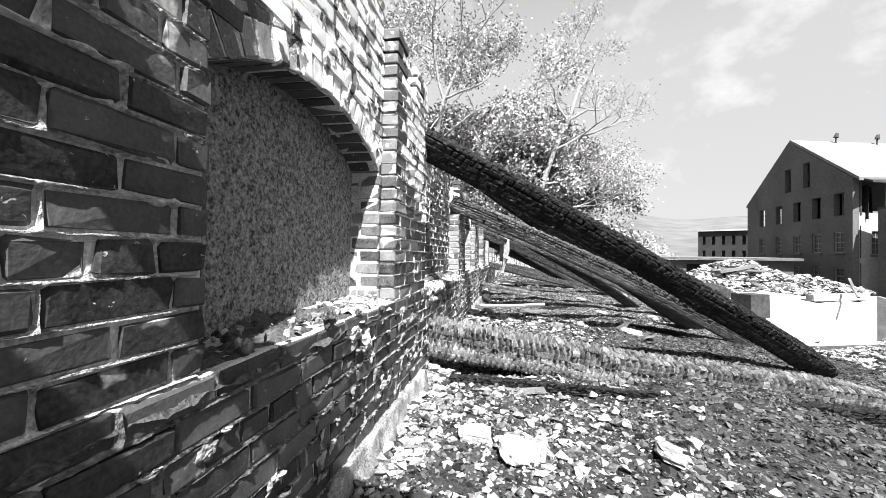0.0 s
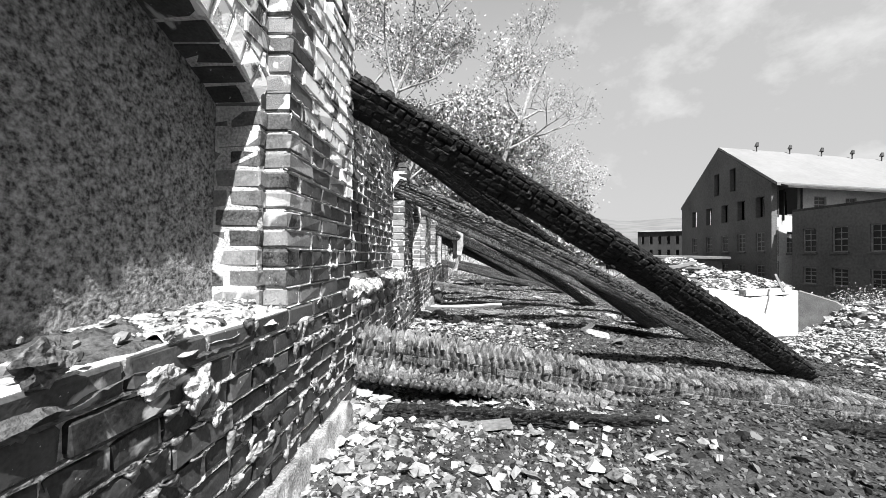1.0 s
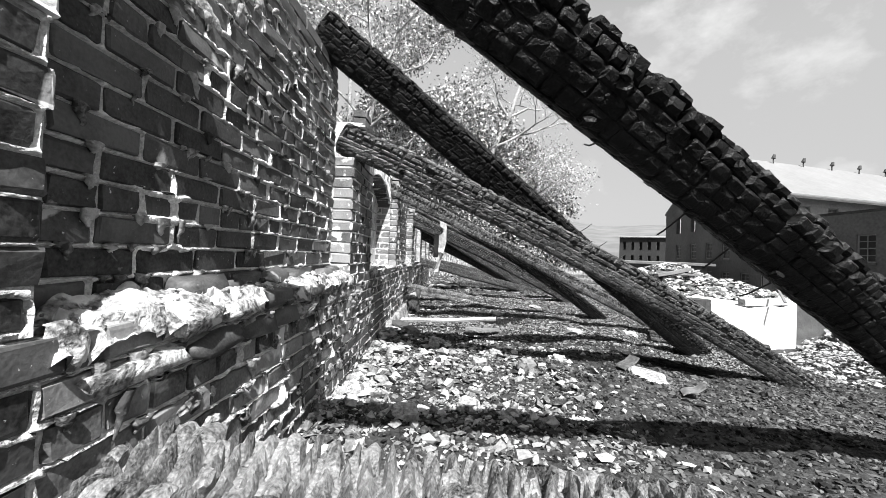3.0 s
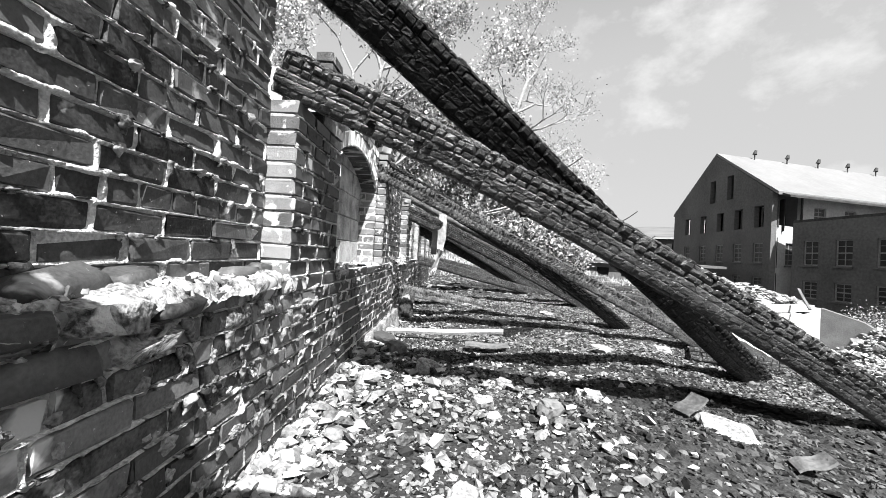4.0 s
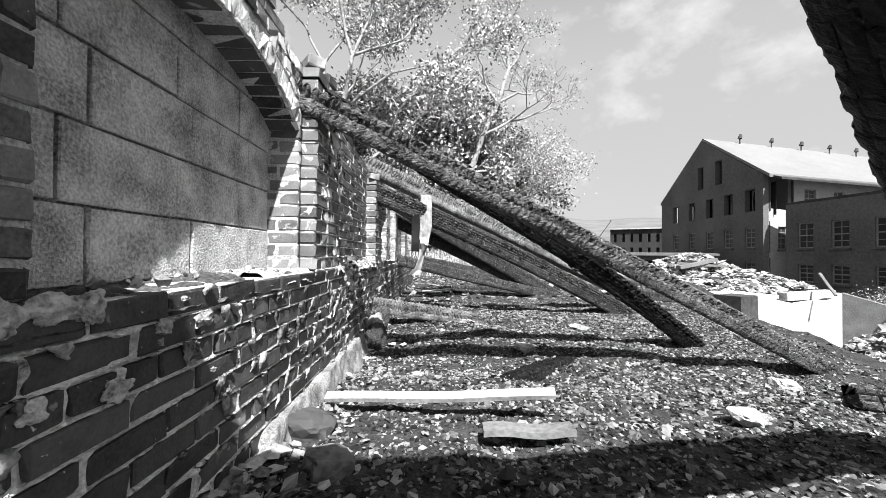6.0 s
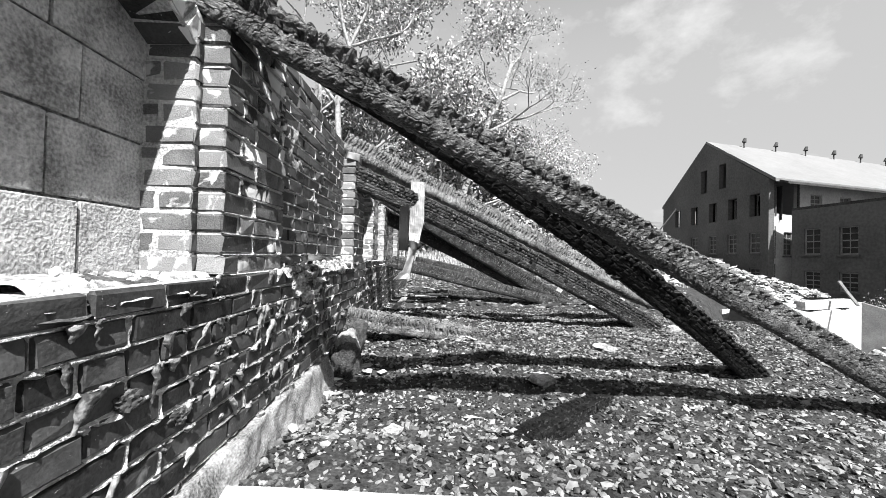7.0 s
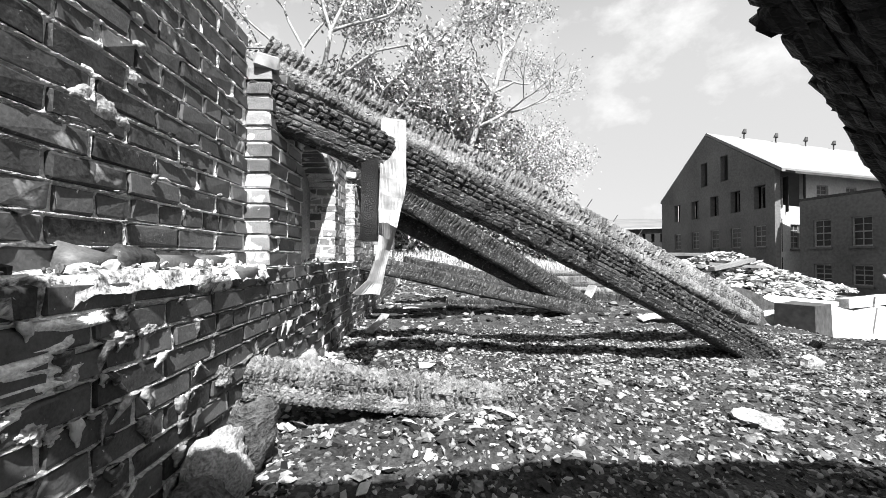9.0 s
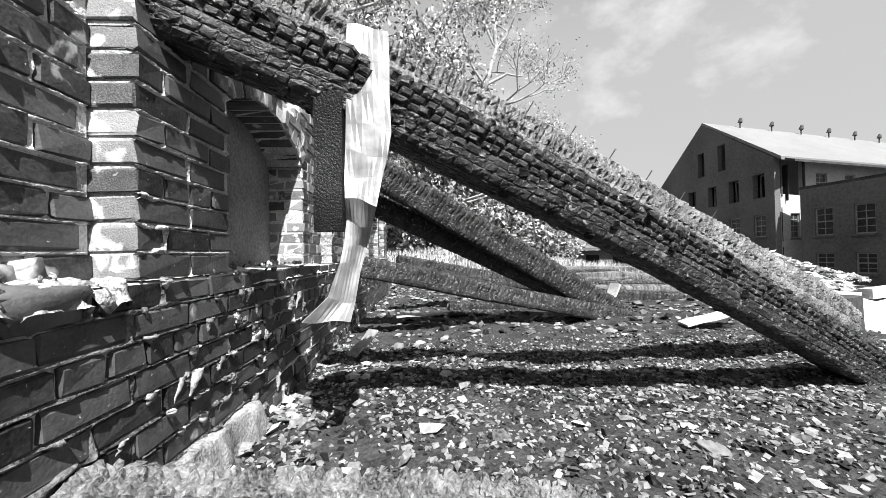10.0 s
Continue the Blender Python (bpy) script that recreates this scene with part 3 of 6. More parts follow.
def plaster(y0, y1, z0, z1, face, seed, cover=0.0, thick=0.009, material=None, streak=False):
    """A ragged patch of old plaster and spilt mortar clinging to the wall."""
    ys, zs = np.arange(y0, y1, 0.0085), np.arange(z0, z1, 0.0075)
    Y, Z = np.meshgrid(ys, zs, indexing="ij")
    p = np.stack([Y.ravel() * (0.55 if streak else 1), Z.ravel() * (3.0 if streak else 1.4), 0 * Y.ravel()], 1)
    n = (wobble(p, 5.0, seed) + 0.6 * wobble(p, 14.0, seed + 1) + 0.4 * wobble(p, 33.0, seed + 2) + 0.25 * wobble(p, 60.0, seed + 3)).reshape(Y.shape)
    rim = np.minimum(np.minimum(Y - y0, y1 - Y) / 0.10, np.minimum(Z - z0, z1 - Z) / 0.08)
    lift = np.clip(n + cover - 1.2 * (1 - np.clip(rim, 0, 1)), -1, 1.4)
    X = face + np.where(lift > 0, 0.003 + thick * lift, 0.003 + 0.03 * lift)
    v = np.stack([X, Y, Z], -1).reshape(-1, 3)
    a, b = Y.shape
    k = (np.arange(a - 1)[:, None] * b + np.arange(b - 1)[None, :]).ravel()
    return link("plaster_patch", np_mesh("plaster_patch", v, np.stack([k, k + b, k + b + 1, k + 1], 1), material or SMEAR, True), wall, "ragged patch of pale old plaster")


plaster(4.4, 4.9, 0.45, 0.80, FACE + 0.012, 5.0, -0.4, 0.018, streak=True)
plaster(1.9, 2.66, 0.40, 0.80, FACE + 0.012, 7.0, -0.5, 0.018, streak=True)
plaster(2.70, 3.6, 1.5, 2.0, -0.85, 13.0, -0.45)
# paler than the other patches: sun on this crust is in its colour
plaster(7.10, 7.75, 0.54, 0.74, FACE + 0.012, 19.0, -0.15, 0.030, MORTAR, streak=True)
plaster(7.3, 8.1, 1.1, 1.7, -0.83, 23.0, -0.55)


def drips(n, y0, y1, z0, z1, face, g, long=0.05):
    """Hardened runs and crusts of mortar hanging from the joints."""
    items = []
    for _ in range(n):
        y = g.uniform(y0, y1)
        z = LEDGE - COURSE * round((LEDGE - g.uniform(z0, z1)) / COURSE)
        w, l, o = g.uniform(0.004, 0.015), g.uniform(0.012, long) * (0.5 + 1.3 * g.random()), g.uniform(0.003, 0.014)
        lean, path, at_y, at_z = g.normal(0, 0.4), [], y, z + 0.006
        for k in range(7):
            path.append((face + o * (0.6 + 0.8 * g.random()) * (1 - 0.1 * k), at_y, at_z))
            at_y += lean * l / 7 + 0.004 * math.sin(1.7 * k + 9 * lean)
            at_z -= l / 7
        for k in range(7):
            r = w * (0.75 + 0.5 * math.sin(1.0 + 0.55 * k)) * g.uniform(0.85, 1.15)
            a6 = np.linspace(0, 2 * np.pi, 6, endpoint=False)
            items.append(np.stack([path[k][0] + r * 0.8 * np.cos(a6), path[k][1] + r * np.sin(a6) * 1.2, np.full(6, path[k][2]) + g.normal(0, 0.0008, 6)], 1))
    n = len(items) // 7
    k6 = np.arange(6)
    quad = np.concatenate([np.stack([i * 6 + k6, i * 6 + (k6 + 1) % 6, (i + 1) * 6 + (k6 + 1) % 6, (i + 1) * 6 + k6], 1) for i in range(6)])
    return np_mesh("mortar_drips", np.concatenate(items), (quad[None] + 42 * np.arange(n)[:, None, None]).reshape(-1, 4), MORTAR_LUMP, True)


for n, y0, y1, z0, z1, face, ln in ((360, 1.5, 5.2, 0.0, LEDGE, FACE + 0.012, 0.06), (50, 5.2, 6.3, 0.1, LEDGE, FACE + 0.012, 0.06), (190, 6.3, 8.1, 0.1, LEDGE, FACE + 0.012, 0.07), (120, 8.5, 9.8, 0.1, LEDGE, FACE + 0.012, 0.06), (120, -0.4, 1.5, 0.2, LEDGE - 0.1, FACE + 0.012, 0.05), (150, 10, 13, 0.1, LEDGE, FACE + 0.012, 0.05), (170, 2.7, 4.45, 0.85, 1.9, -0.85, 0.045), (40, 7.15, 8.5, 0.85, 1.7, -0.82, 0.025), (40, 4.5, 5.1, 0.8, 1.4, FACE, 0.03)):
    link("mortar_drips", drips(n, y0, y1, z0, z1, face, g, ln), wall, kind="stuff")


def lumpy_top(y0, y1, x0, x1, z, rise, seed, name="ledge_mortar", material=None):
    """A rough crust of mortar on a ledge or sill."""
    ys, xs = np.arange(y0, y1, 0.009), np.linspace(x0, x1, 26)
    Y, X = np.meshgrid(ys, xs, indexing="ij")
    p = np.stack([X.ravel() * 1.5, Y.ravel(), 0 * X.ravel()], 1)
    n = (0.5 + 0.5 * wobble(p, 8.0, seed) + 0.35 * wobble(p, 27.0, seed + 1) + 0.22 * wobble(p, 44.0, seed + 2) + 0.12 * wobble(p, 110.0, seed + 5)).reshape(Y.shape)
    u = (X - x0) / (x1 - x0)
    bare = 1 - smooth01((n - 0.12) / 0.22)
    Z = z + rise * np.clip(n, 0, 1.6) * (1 - 0.55 * u) - 0.045 * smooth01((u - 0.82) / 0.18) - 0.01
    Z = Z - 0.035 * bare * (name != "sill_grit")
    X = X + 0.012 * wobble(p, 19.0, seed + 3).reshape(Y.shape) * (u > 0.9) - 0.03 * bare * u * (name != "sill_grit")
    v = np.stack([X, Y, Z], -1).reshape(-1, 3)
    a, b = Y.shape
    k = (np.arange(a - 1)[:, None] * b + np.arange(b - 1)[None, :]).ravel()
    return link(name, np_mesh(name, v, np.stack([k, k + b, k + b + 1, k + 1], 1), material or MORTAR, True), wall)


lumpy_top(0.30, 1.70, -0.99, FACE + 0.02, LEDGE, 0.045, 1.0, "sill_grit", SILL_DIRT)
# mortar crust; its whiteness also holds the sun on this end
lumpy_top(1.40, 1.93, -0.99, FACE + 0.016, LEDGE + 0.018, 0.020, 1.5, "sill_mortar", WHITE_LIT_CRUST)
lumpy_top(2.67, 4.50, -0.87, FACE + 0.036, LEDGE + 0.014, 0.042, 2.0, "ledge_crust", LEDGE_CRUST)
lumpy_top(5.14, 6.62, -1.04, FACE + 0.015, LEDGE, 0.03, 3.0, "sill_grit", SILL_DIRT)
# sunlit end of this sill, painted as pale crust over the grit
lumpy_top(6.05, 6.6, -1.03, FACE + 0.017, LEDGE + 0.014, 0.02, 3.5, "sill_mortar", WHITE_LIT_CRUST)
lumpy_top(7.10, 8.58, -0.85, FACE + 0.028, LEDGE + 0.010, 0.034, 4.0, "ledge_crust", LEDGE_CRUST)
lumpy_top(9.0, 10.5, -1.04, FACE + 0.02, LEDGE, 0.018, 5.0, "sill_mortar")
lumpy_top(11.0, 12.4, -0.83, FACE + 0.03, LEDGE, 0.018, 6.0)


pebbles = []
for _ in range(110):
    sz = 0.002 + 0.012 * g.random() ** 3
    pebbles.append(block((-sz, -sz * g.uniform(0.5, 1), -sz * 0.35), (sz, sz * g.uniform(0.5, 1), sz * 0.35), sz * 0.2, sz * 0.18, spin(*g.uniform(-0.35, 0.35, 2), g.uniform(0, 3))) + (g.uniform(-0.95, FACE), g.uniform(1.42, 1.90), LEDGE + 0.030))
tagged(link("pebbles", blocks_mesh("pebbles", pebbles, SLAB)), "grey pebbles bedded in white mortar on the sill", "pebbles", kind="stuff")

def rounded(v, material):
    """A brick worn round at its edges."""
    me = blocks_mesh("brick", [v], material)
    me.polygons.foreach_set("use_smooth", np.full(len(me.polygons), True))
    return link("brick", me, wall)


# an upper step of broken bricks along the ledge of the blank panels
steps = []
for y0, y1 in ((2.70, 4.46), (7.12, 8.45)):
    y = y0
    while y < y1:
        w = g.uniform(0.10, 0.2)
        if g.random() < 0.8:
            steps.append(block((PANEL - 0.05, y, LEDGE - 0.005), (PANEL + g.uniform(0.015, 0.04), min(y + w, y1), LEDGE + g.uniform(0.04, 0.062)), 0.020, 0.008))
        y += w + 0.012
for ob_v in steps:
    c = ob_v.mean(0)
    rounded(ob_v - c, BRICK_ONE).location = c
# a worn course, rounded by mortar, standing proud below the ledge
for y0, y1, z_top, out in ((2.72, 4.46, LEDGE - 0.004, 0.040), (2.74, 4.40, LEDGE - COURSE - 0.008, 0.030), (7.15, 8.5, LEDGE - 0.006, 0.026)):
    y = y0
    while y < y1:
        w = g.uniform(0.16, 0.23)
        if g.random() < 0.78:
            v = block((FACE - 0.05, y, z_top - 0.058), (FACE + out + g.normal(0, 0.006), min(y + w, y1), z_top + g.normal(0, 0.006)), 0.026, 0.009)
            c = v.mean(0)
            rounded(v - c, LEDGE_CRUST if g.random() < 0.7 else BRICK_ONE).location = c
        y += w + 0.012
# loose bricks on the broken tops
def loose_brick(x, y, z, yaw, tilt=0.0, pale=False):
    r = spin(tilt, 0.1, yaw)
    v = block((-0.05, -0.1, -0.03), (0.05, 0.1, 0.03), 0.007, 0.003, r)
    ob = link("loose_brick", blocks_mesh("loose_brick", [v], RUBBLE if pale else BRICK_ONE))
    ob.location = (x, y, z)
    return tagged(ob, "pale mortar-crusted loose brick on the broken wall top" if pale else "loose sooty brick on the broken wall top", "brick", "loose bricks on the wall top")


loose_brick(-0.74, 4.66, 1.665, 0.5, 0.05, True)
loose_brick(-0.80, 4.60, 1.60, 0.2)
loose_brick(-0.84, 4.80, 1.66, 1.2)
loose_brick(-0.80, 6.75, 1.92, 0.6, 0.1, True)
loose_brick(-0.82, 6.92, 1.90, 1.3)
loose_brick(-0.78, 8.68, 1.69, 0.4, 0.1, True)
loose_brick(-0.84, 8.88, 1.70, 1.5)
loose_brick(-0.8, 10.65, 1.60, 0.3, 0.0, True)


def crust(y, z, size, seed, face=FACE + 0.012, fine=4, material=None):
    """A knobbly crust of hardened mortar stuck to the wall."""
    bm = bmesh.new()
    bmesh.ops.create_icosphere(bm, subdivisions=fine, radius=1.0)
    for v in bm.verts:
        q = v.co * 1.3 + Vector((seed * 3.1, seed, 0))
        k = 1 + 0.55 * noise.noise(q) + 0.35 * noise.noise(q * 2.3) + 0.10 * noise.noise(q * 5.1)
        v.co = Vector((v.co.x * size * 0.32 * k, v.co.y * size * (0.45 + 0.5 * (seed * 7.3 % 1)) * k, v.co.z * size * 0.5 * k - 0.12 * size * (1 - v.co.z) * noise.noise(q * 0.7)))
    ob = part("mortar_crust", bm, material or MORTAR_LUMP, wall, "knobbly crust of hardened mortar")
    ob.location = (face, y, z)
    return ob


for k, (y, z, size) in enumerate(((0.62, 0.62, 0.055), (0.52, 0.50, 0.09), (0.36, 0.47, 0.06), (1.15, 0.81, 0.09), (1.40, 0.80, 0.05), (1.36, 0.71, 0.09), (1.47, 0.66, 0.12), (1.53, 0.58, 0.08), (3.0, 0.55, 0.07), (3.25, 0.42, 0.08), (3.45, 0.60, 0.06), (3.7, 0.35, 0.08), (4.0, 0.50, 0.06), (4.25, 0.3, 0.07), (5.14, 0.765, 0.09), (5.24, 0.77, 0.07), (5.30, 0.768, 0.08), (5.20, 0.62, 0.05), (5.36, 0.60, 0.06), (5.6, 0.62, 0.05), (5.75, 0.45, 0.06), (6.25, 0.52, 0.07), (6.42, 0.42, 0.06), (6.6, 0.55, 0.05), (7.28, 0.70, 0.10), (7.42, 0.64, 0.08), (7.36, 0.50, 0.07), (7.60, 0.52, 0.05), (8.22, 0.42, 0.09), (8.3, 0.28, 0.08), (8.75, 0.5, 0.05), (9.0, 0.42, 0.06), (9.1, 0.6, 0.05), (9.6, 0.6, 0.08))):
    # lumps near 5.1 and 7.4 are whitened in place of sunlight
    crust(y, z, size if 7.2 < y < 7.5 else size * 0.7, k + 1, material=WHITE_LIT_CRUST if 4.9 < y < 5.4 or 1.3 < y < 1.6 or 7.2 < y < 7.7 else None)


for n_lumps, y0, y1, z0, z1 in ((10, 5.0, 5.7, 0.40, 0.76), (34, 1.55, 2.66, 0.02, 0.50), (60, 2.8, 5.0, 0.06, 0.60), (26, 6.5, 7.9, 0.25, 0.68), (18, 8.8, 9.9, 0.25, 0.70)):
    for _ in range(n_lumps):
        crust(g.uniform(y0, y1), g.uniform(z0, z1), 0.014 + 0.034 * g.random() ** 2, g.uniform(1, 40), fine=3)


def footing(y0, y1, top, seed):
    """A rough concrete fillet along the wall's foot."""
    ys, us = np.arange(y0, y1, 0.011), np.linspace(0, 1, 24)
    Y, U = np.meshgrid(ys, us, indexing="ij")
    p = np.stack([Y.ravel(), U.ravel() * 0.4, 0 * Y.ravel()], 1)
    n = (wobble(p, 8.0, seed) + 0.6 * wobble(p, 21.0, seed + 1) + 0.35 * wobble(p, 45.0, seed + 2)).reshape(Y.shape)
    ends = smooth01((Y - y0) / 0.12) * smooth01((y1 - Y) / 0.12)
    X = -0.735 + 0.050 * smooth01(U / 0.28) + 0.10 * np.clip(U - 0.28, 0, 1) + 0.014 * n
    Z = (top + 0.008 * n) * np.where(U < 0.28, 1, 1 - ((U - 0.28) / 0.72) * 1.35)
    Z = 0.02 + (Z - 0.02) * (0.55 + 0.45 * ends)
    v = np.stack([X, Y, Z], -1).reshape(-1, 3)
    a, b = Y.shape
    k = (np.arange(a - 1)[:, None] * b + np.arange(b - 1)[None, :]).ravel()
    ob = link("footing", np_mesh("footing", v, np.stack([k, k + b, k + b + 1, k + 1], 1), ROUGHCAST, True))
    return tagged(ob, "rough pale concrete footing along the wall base", "footing", kind="structure")


footing(1.1, 2.62, 0.24, 1.0)
footing(5.9, 7.85, 0.225, 2.0)
footing(8.36, 9.25, 0.30, 3.0)

# ---- charred beams ----
def cells(u, q, nq, jit, seed):
    """Distances to the nearest and second nearest of jittered points, round and round in q."""
    iu, iq = np.floor(u).astype(int), np.floor(q).astype(int)
    f1, f2, who = np.full(u.shape, 9.0), np.full(u.shape, 9.0), np.zeros(u.shape)
    for du in (-1, 0, 1):
        for dq in (-1, 0, 1):
            cu, cq = iu + du, iq + dq
            key = cu * 127.1 + (cq % nq) * 311.7 + seed * 17.3
            r1, r2 = (np.sin(key) * 43758.5453) % 1.0, (np.sin(key * 1.31 + 4.7) * 24634.6345) % 1.0
            stag = 0.5 * ((cq % nq) % 2)
            d = np.hypot(cu + 0.5 + stag * 0.6 - 0.3 + jit * (r1 - 0.5) - u, cq + 0.5 + jit * (r2 - 0.5) - q)
            closer = d < f1
            f2 = np.where(closer, f1, np.minimum(f2, d))
            who = np.where(closer, r1, who)
            f1 = np.where(closer, d, f1)
    return f1, f2, who


def beam_mesh(a, b, wide, high, roll, seed, strips, pitch, material, crack=0.016, bow=(0, 0, 0), taper=0.25, burn=0.03, fine=0.010, around=72, jit=0.6, ribs=False):
    """A squared timber burnt to alligator char: bulging blocks parted by cracks."""
    a, b = np.array(a, float), np.array(b, float)
    length = np.linalg.norm(b - a)
    t = (b - a) / length
    side = np.cross(t, (0, 0, 1.0))
    side /= np.linalg.norm(side)
    up = np.cross(side, t)
    c, s = math.cos(radians(roll)), math.sin(radians(roll))
    side, up = c * side + s * up, c * up - s * side
    nu, ns = max(60, int(length / fine)), around
    u = np.linspace(0, length, nu)[:, None] * np.ones((1, ns))
    ang = np.linspace(0, 2 * np.pi, ns, endpoint=False)[None, :] * np.ones((nu, 1))
    ca, sa = np.cos(ang), np.sin(ang)
    rad = (np.abs(ca) ** 5 + np.abs(sa) ** 5) ** (-1 / 5)
    flat = np.stack([u.ravel() * 2.1, ca.ravel() * 1.3, sa.ravel() * 1.3], 1)
    w1 = wobble(flat, 1.0, seed * 0.37).reshape(u.shape)
    w2 = wobble(flat, 3.3, seed * 0.71).reshape(u.shape)
    w3 = wobble(flat, 9.0, seed * 0.53).reshape(u.shape)
    q = ang / (2 * np.pi) * strips + 0.22 * w1 + 0.08 * w3
    local = pitch * (1 + 0.35 * wobble(np.stack([u[:, 0], 0 * u[:, 0], 0 * u[:, 0]], 1), 1.1, seed))[:, None]
    uu = np.cumsum(np.concatenate([np.zeros((1, ns)), np.diff(u, axis=0)]) / local, axis=0) + 0.35 * w2
    if ribs:
        # long ribs across the faces, broken here and there
        qq = ang / (2 * np.pi) * strips + 0.5 + 0.10 * w1
        strip = np.floor(qq).astype(int) % strips
        lag = 0.35 * ((np.sin(strip * 12.9 + seed) * 437.5) % 1.0)
        ph = uu - 0.2 * w2 + 0.015 * w3 + lag + 0.10 * wobble(flat, 2.6, seed * 1.3).reshape(u.shape)
        who = (np.sin(np.floor(ph) * 12.9898 + strip * 78.233 + seed) * 43758.5453) % 1.0
        split = smooth01((wobble(flat, 5.0, seed * 2.1).reshape(u.shape) - 0.45) / 0.3)
        along, across = np.abs(ph - np.floor(ph) - 0.5) * 2, np.abs(qq - np.floor(qq) - 0.5) * 2
        bulge = np.sqrt(np.clip(1 - along ** 1.7, 0, 1)) * (0.75 + 0.25 * smooth01((1 - across) / 0.10)) * (1 - 0.35 * split)
        dome = np.ones_like(bulge)
    else:
        f1, f2, who = cells(uu, q, strips, jit, seed)
        bulge = smooth01((f2 - f1) / 0.14)
        dome = 1 - 0.30 * np.clip(f1, 0, 1) ** 2
    deep = 1.0 if ribs or material is not CHAR else 0.35 + 0.65 * smooth01(0.7 + 0.9 * (sa * up[2] + ca * side[2]))
    d = deep * crack * (bulge * dome - 1) + 0.7 * crack * (who - 0.5) * bulge + 0.35 * burn * w1 + (0.0015 if ribs else 0.006) * w3
    d += 0.0015 * wobble(flat, 27.0, seed).reshape(u.shape)
    end = 1 - taper * smooth01((u - length + 0.5) / 0.5) ** 2
    end = end * (1 - 0.9 * smooth01((u - length + 0.03) / 0.03)) * (1 - 0.9 * smooth01((0.03 - u) / 0.03))
    px, py = (ca * rad * (wide / 2 + d)) * end, (sa * rad * (high / 2 + d)) * end
    mid = a + t * u[..., None] + np.array(bow, float) * (4 * (u / length) * (1 - u / length))[..., None]
    v = mid + 0.015 * np.sin(u * 1.3 + seed)[..., None] * side + side * px[..., None] + up * py[..., None]
    i, j = np.meshgrid(np.arange(nu - 1), np.arange(ns), indexing="ij")
    f = np.stack([i * ns + j, i * ns + (j + 1) % ns, (i + 1) * ns + (j + 1) % ns, (i + 1) * ns + j], -1).reshape(-1, 4)
    return np_mesh("burnt_timber", v.reshape(-1, 3), f, material, material is not CHAR), (a, t, side, up, length)


def rod(p, q, r0, r1, sides=6):
    """Corners and faces of a thin tapered rod."""
    p, q = np.array(p, float), np.array(q, float)
    t = (q - p) / np.linalg.norm(q - p)
    s = np.cross(t, (0.3, 0.2, 1.0))
    s /= np.linalg.norm(s)
    w = np.cross(t, s)
    an = np.linspace(0, 2 * np.pi, sides, endpoint=False)
    ring = np.cos(an)[:, None] * s + np.sin(an)[:, None] * w
    v = np.concatenate([p + r0 * ring, q + r1 * ring])
    k = np.arange(sides)
    return v, np.stack([k, (k + 1) % sides, sides + (k + 1) % sides, sides + k], 1)


def rods_mesh(name, rods, material, smooth=True):
    vs, fs, n = [], [], 0
    for v, f in rods:
        vs.append(v)
        fs.append(f + n)
        n += len(v)
    return np_mesh(name, np.concatenate(vs), np.concatenate(fs), material, smooth)


def nail(parent, place, way, length, bent=0.3):
    """A bent nail with its head."""
    p, w = np.array(place, float), np.array(way, float)
    w /= np.linalg.norm(w)
    k = p + w * length * 0.6
    e = k + (w + bent * np.array((0.4, -0.3, 0.8))) * length * 0.4
    rods = [rod(p - w * 0.03, k, 0.0032, 0.003), rod(k, e, 0.003, 0.0028), rod(e, e + (e - k) * 0.02, 0.0065, 0.0065)]
    return link("nail", rods_mesh("nail", rods, NAIL), parent)


def hash01(*keys):
    """A repeatable random value from 0 to 1 for each set of whole numbers."""
    h = 0.0
    for k, c in zip(keys, (12.9898, 78.233, 37.719, 53.117)):
        h = h + np.asarray(k, float) * c
    return (np.sin(h) * 43758.5453) % 1.0


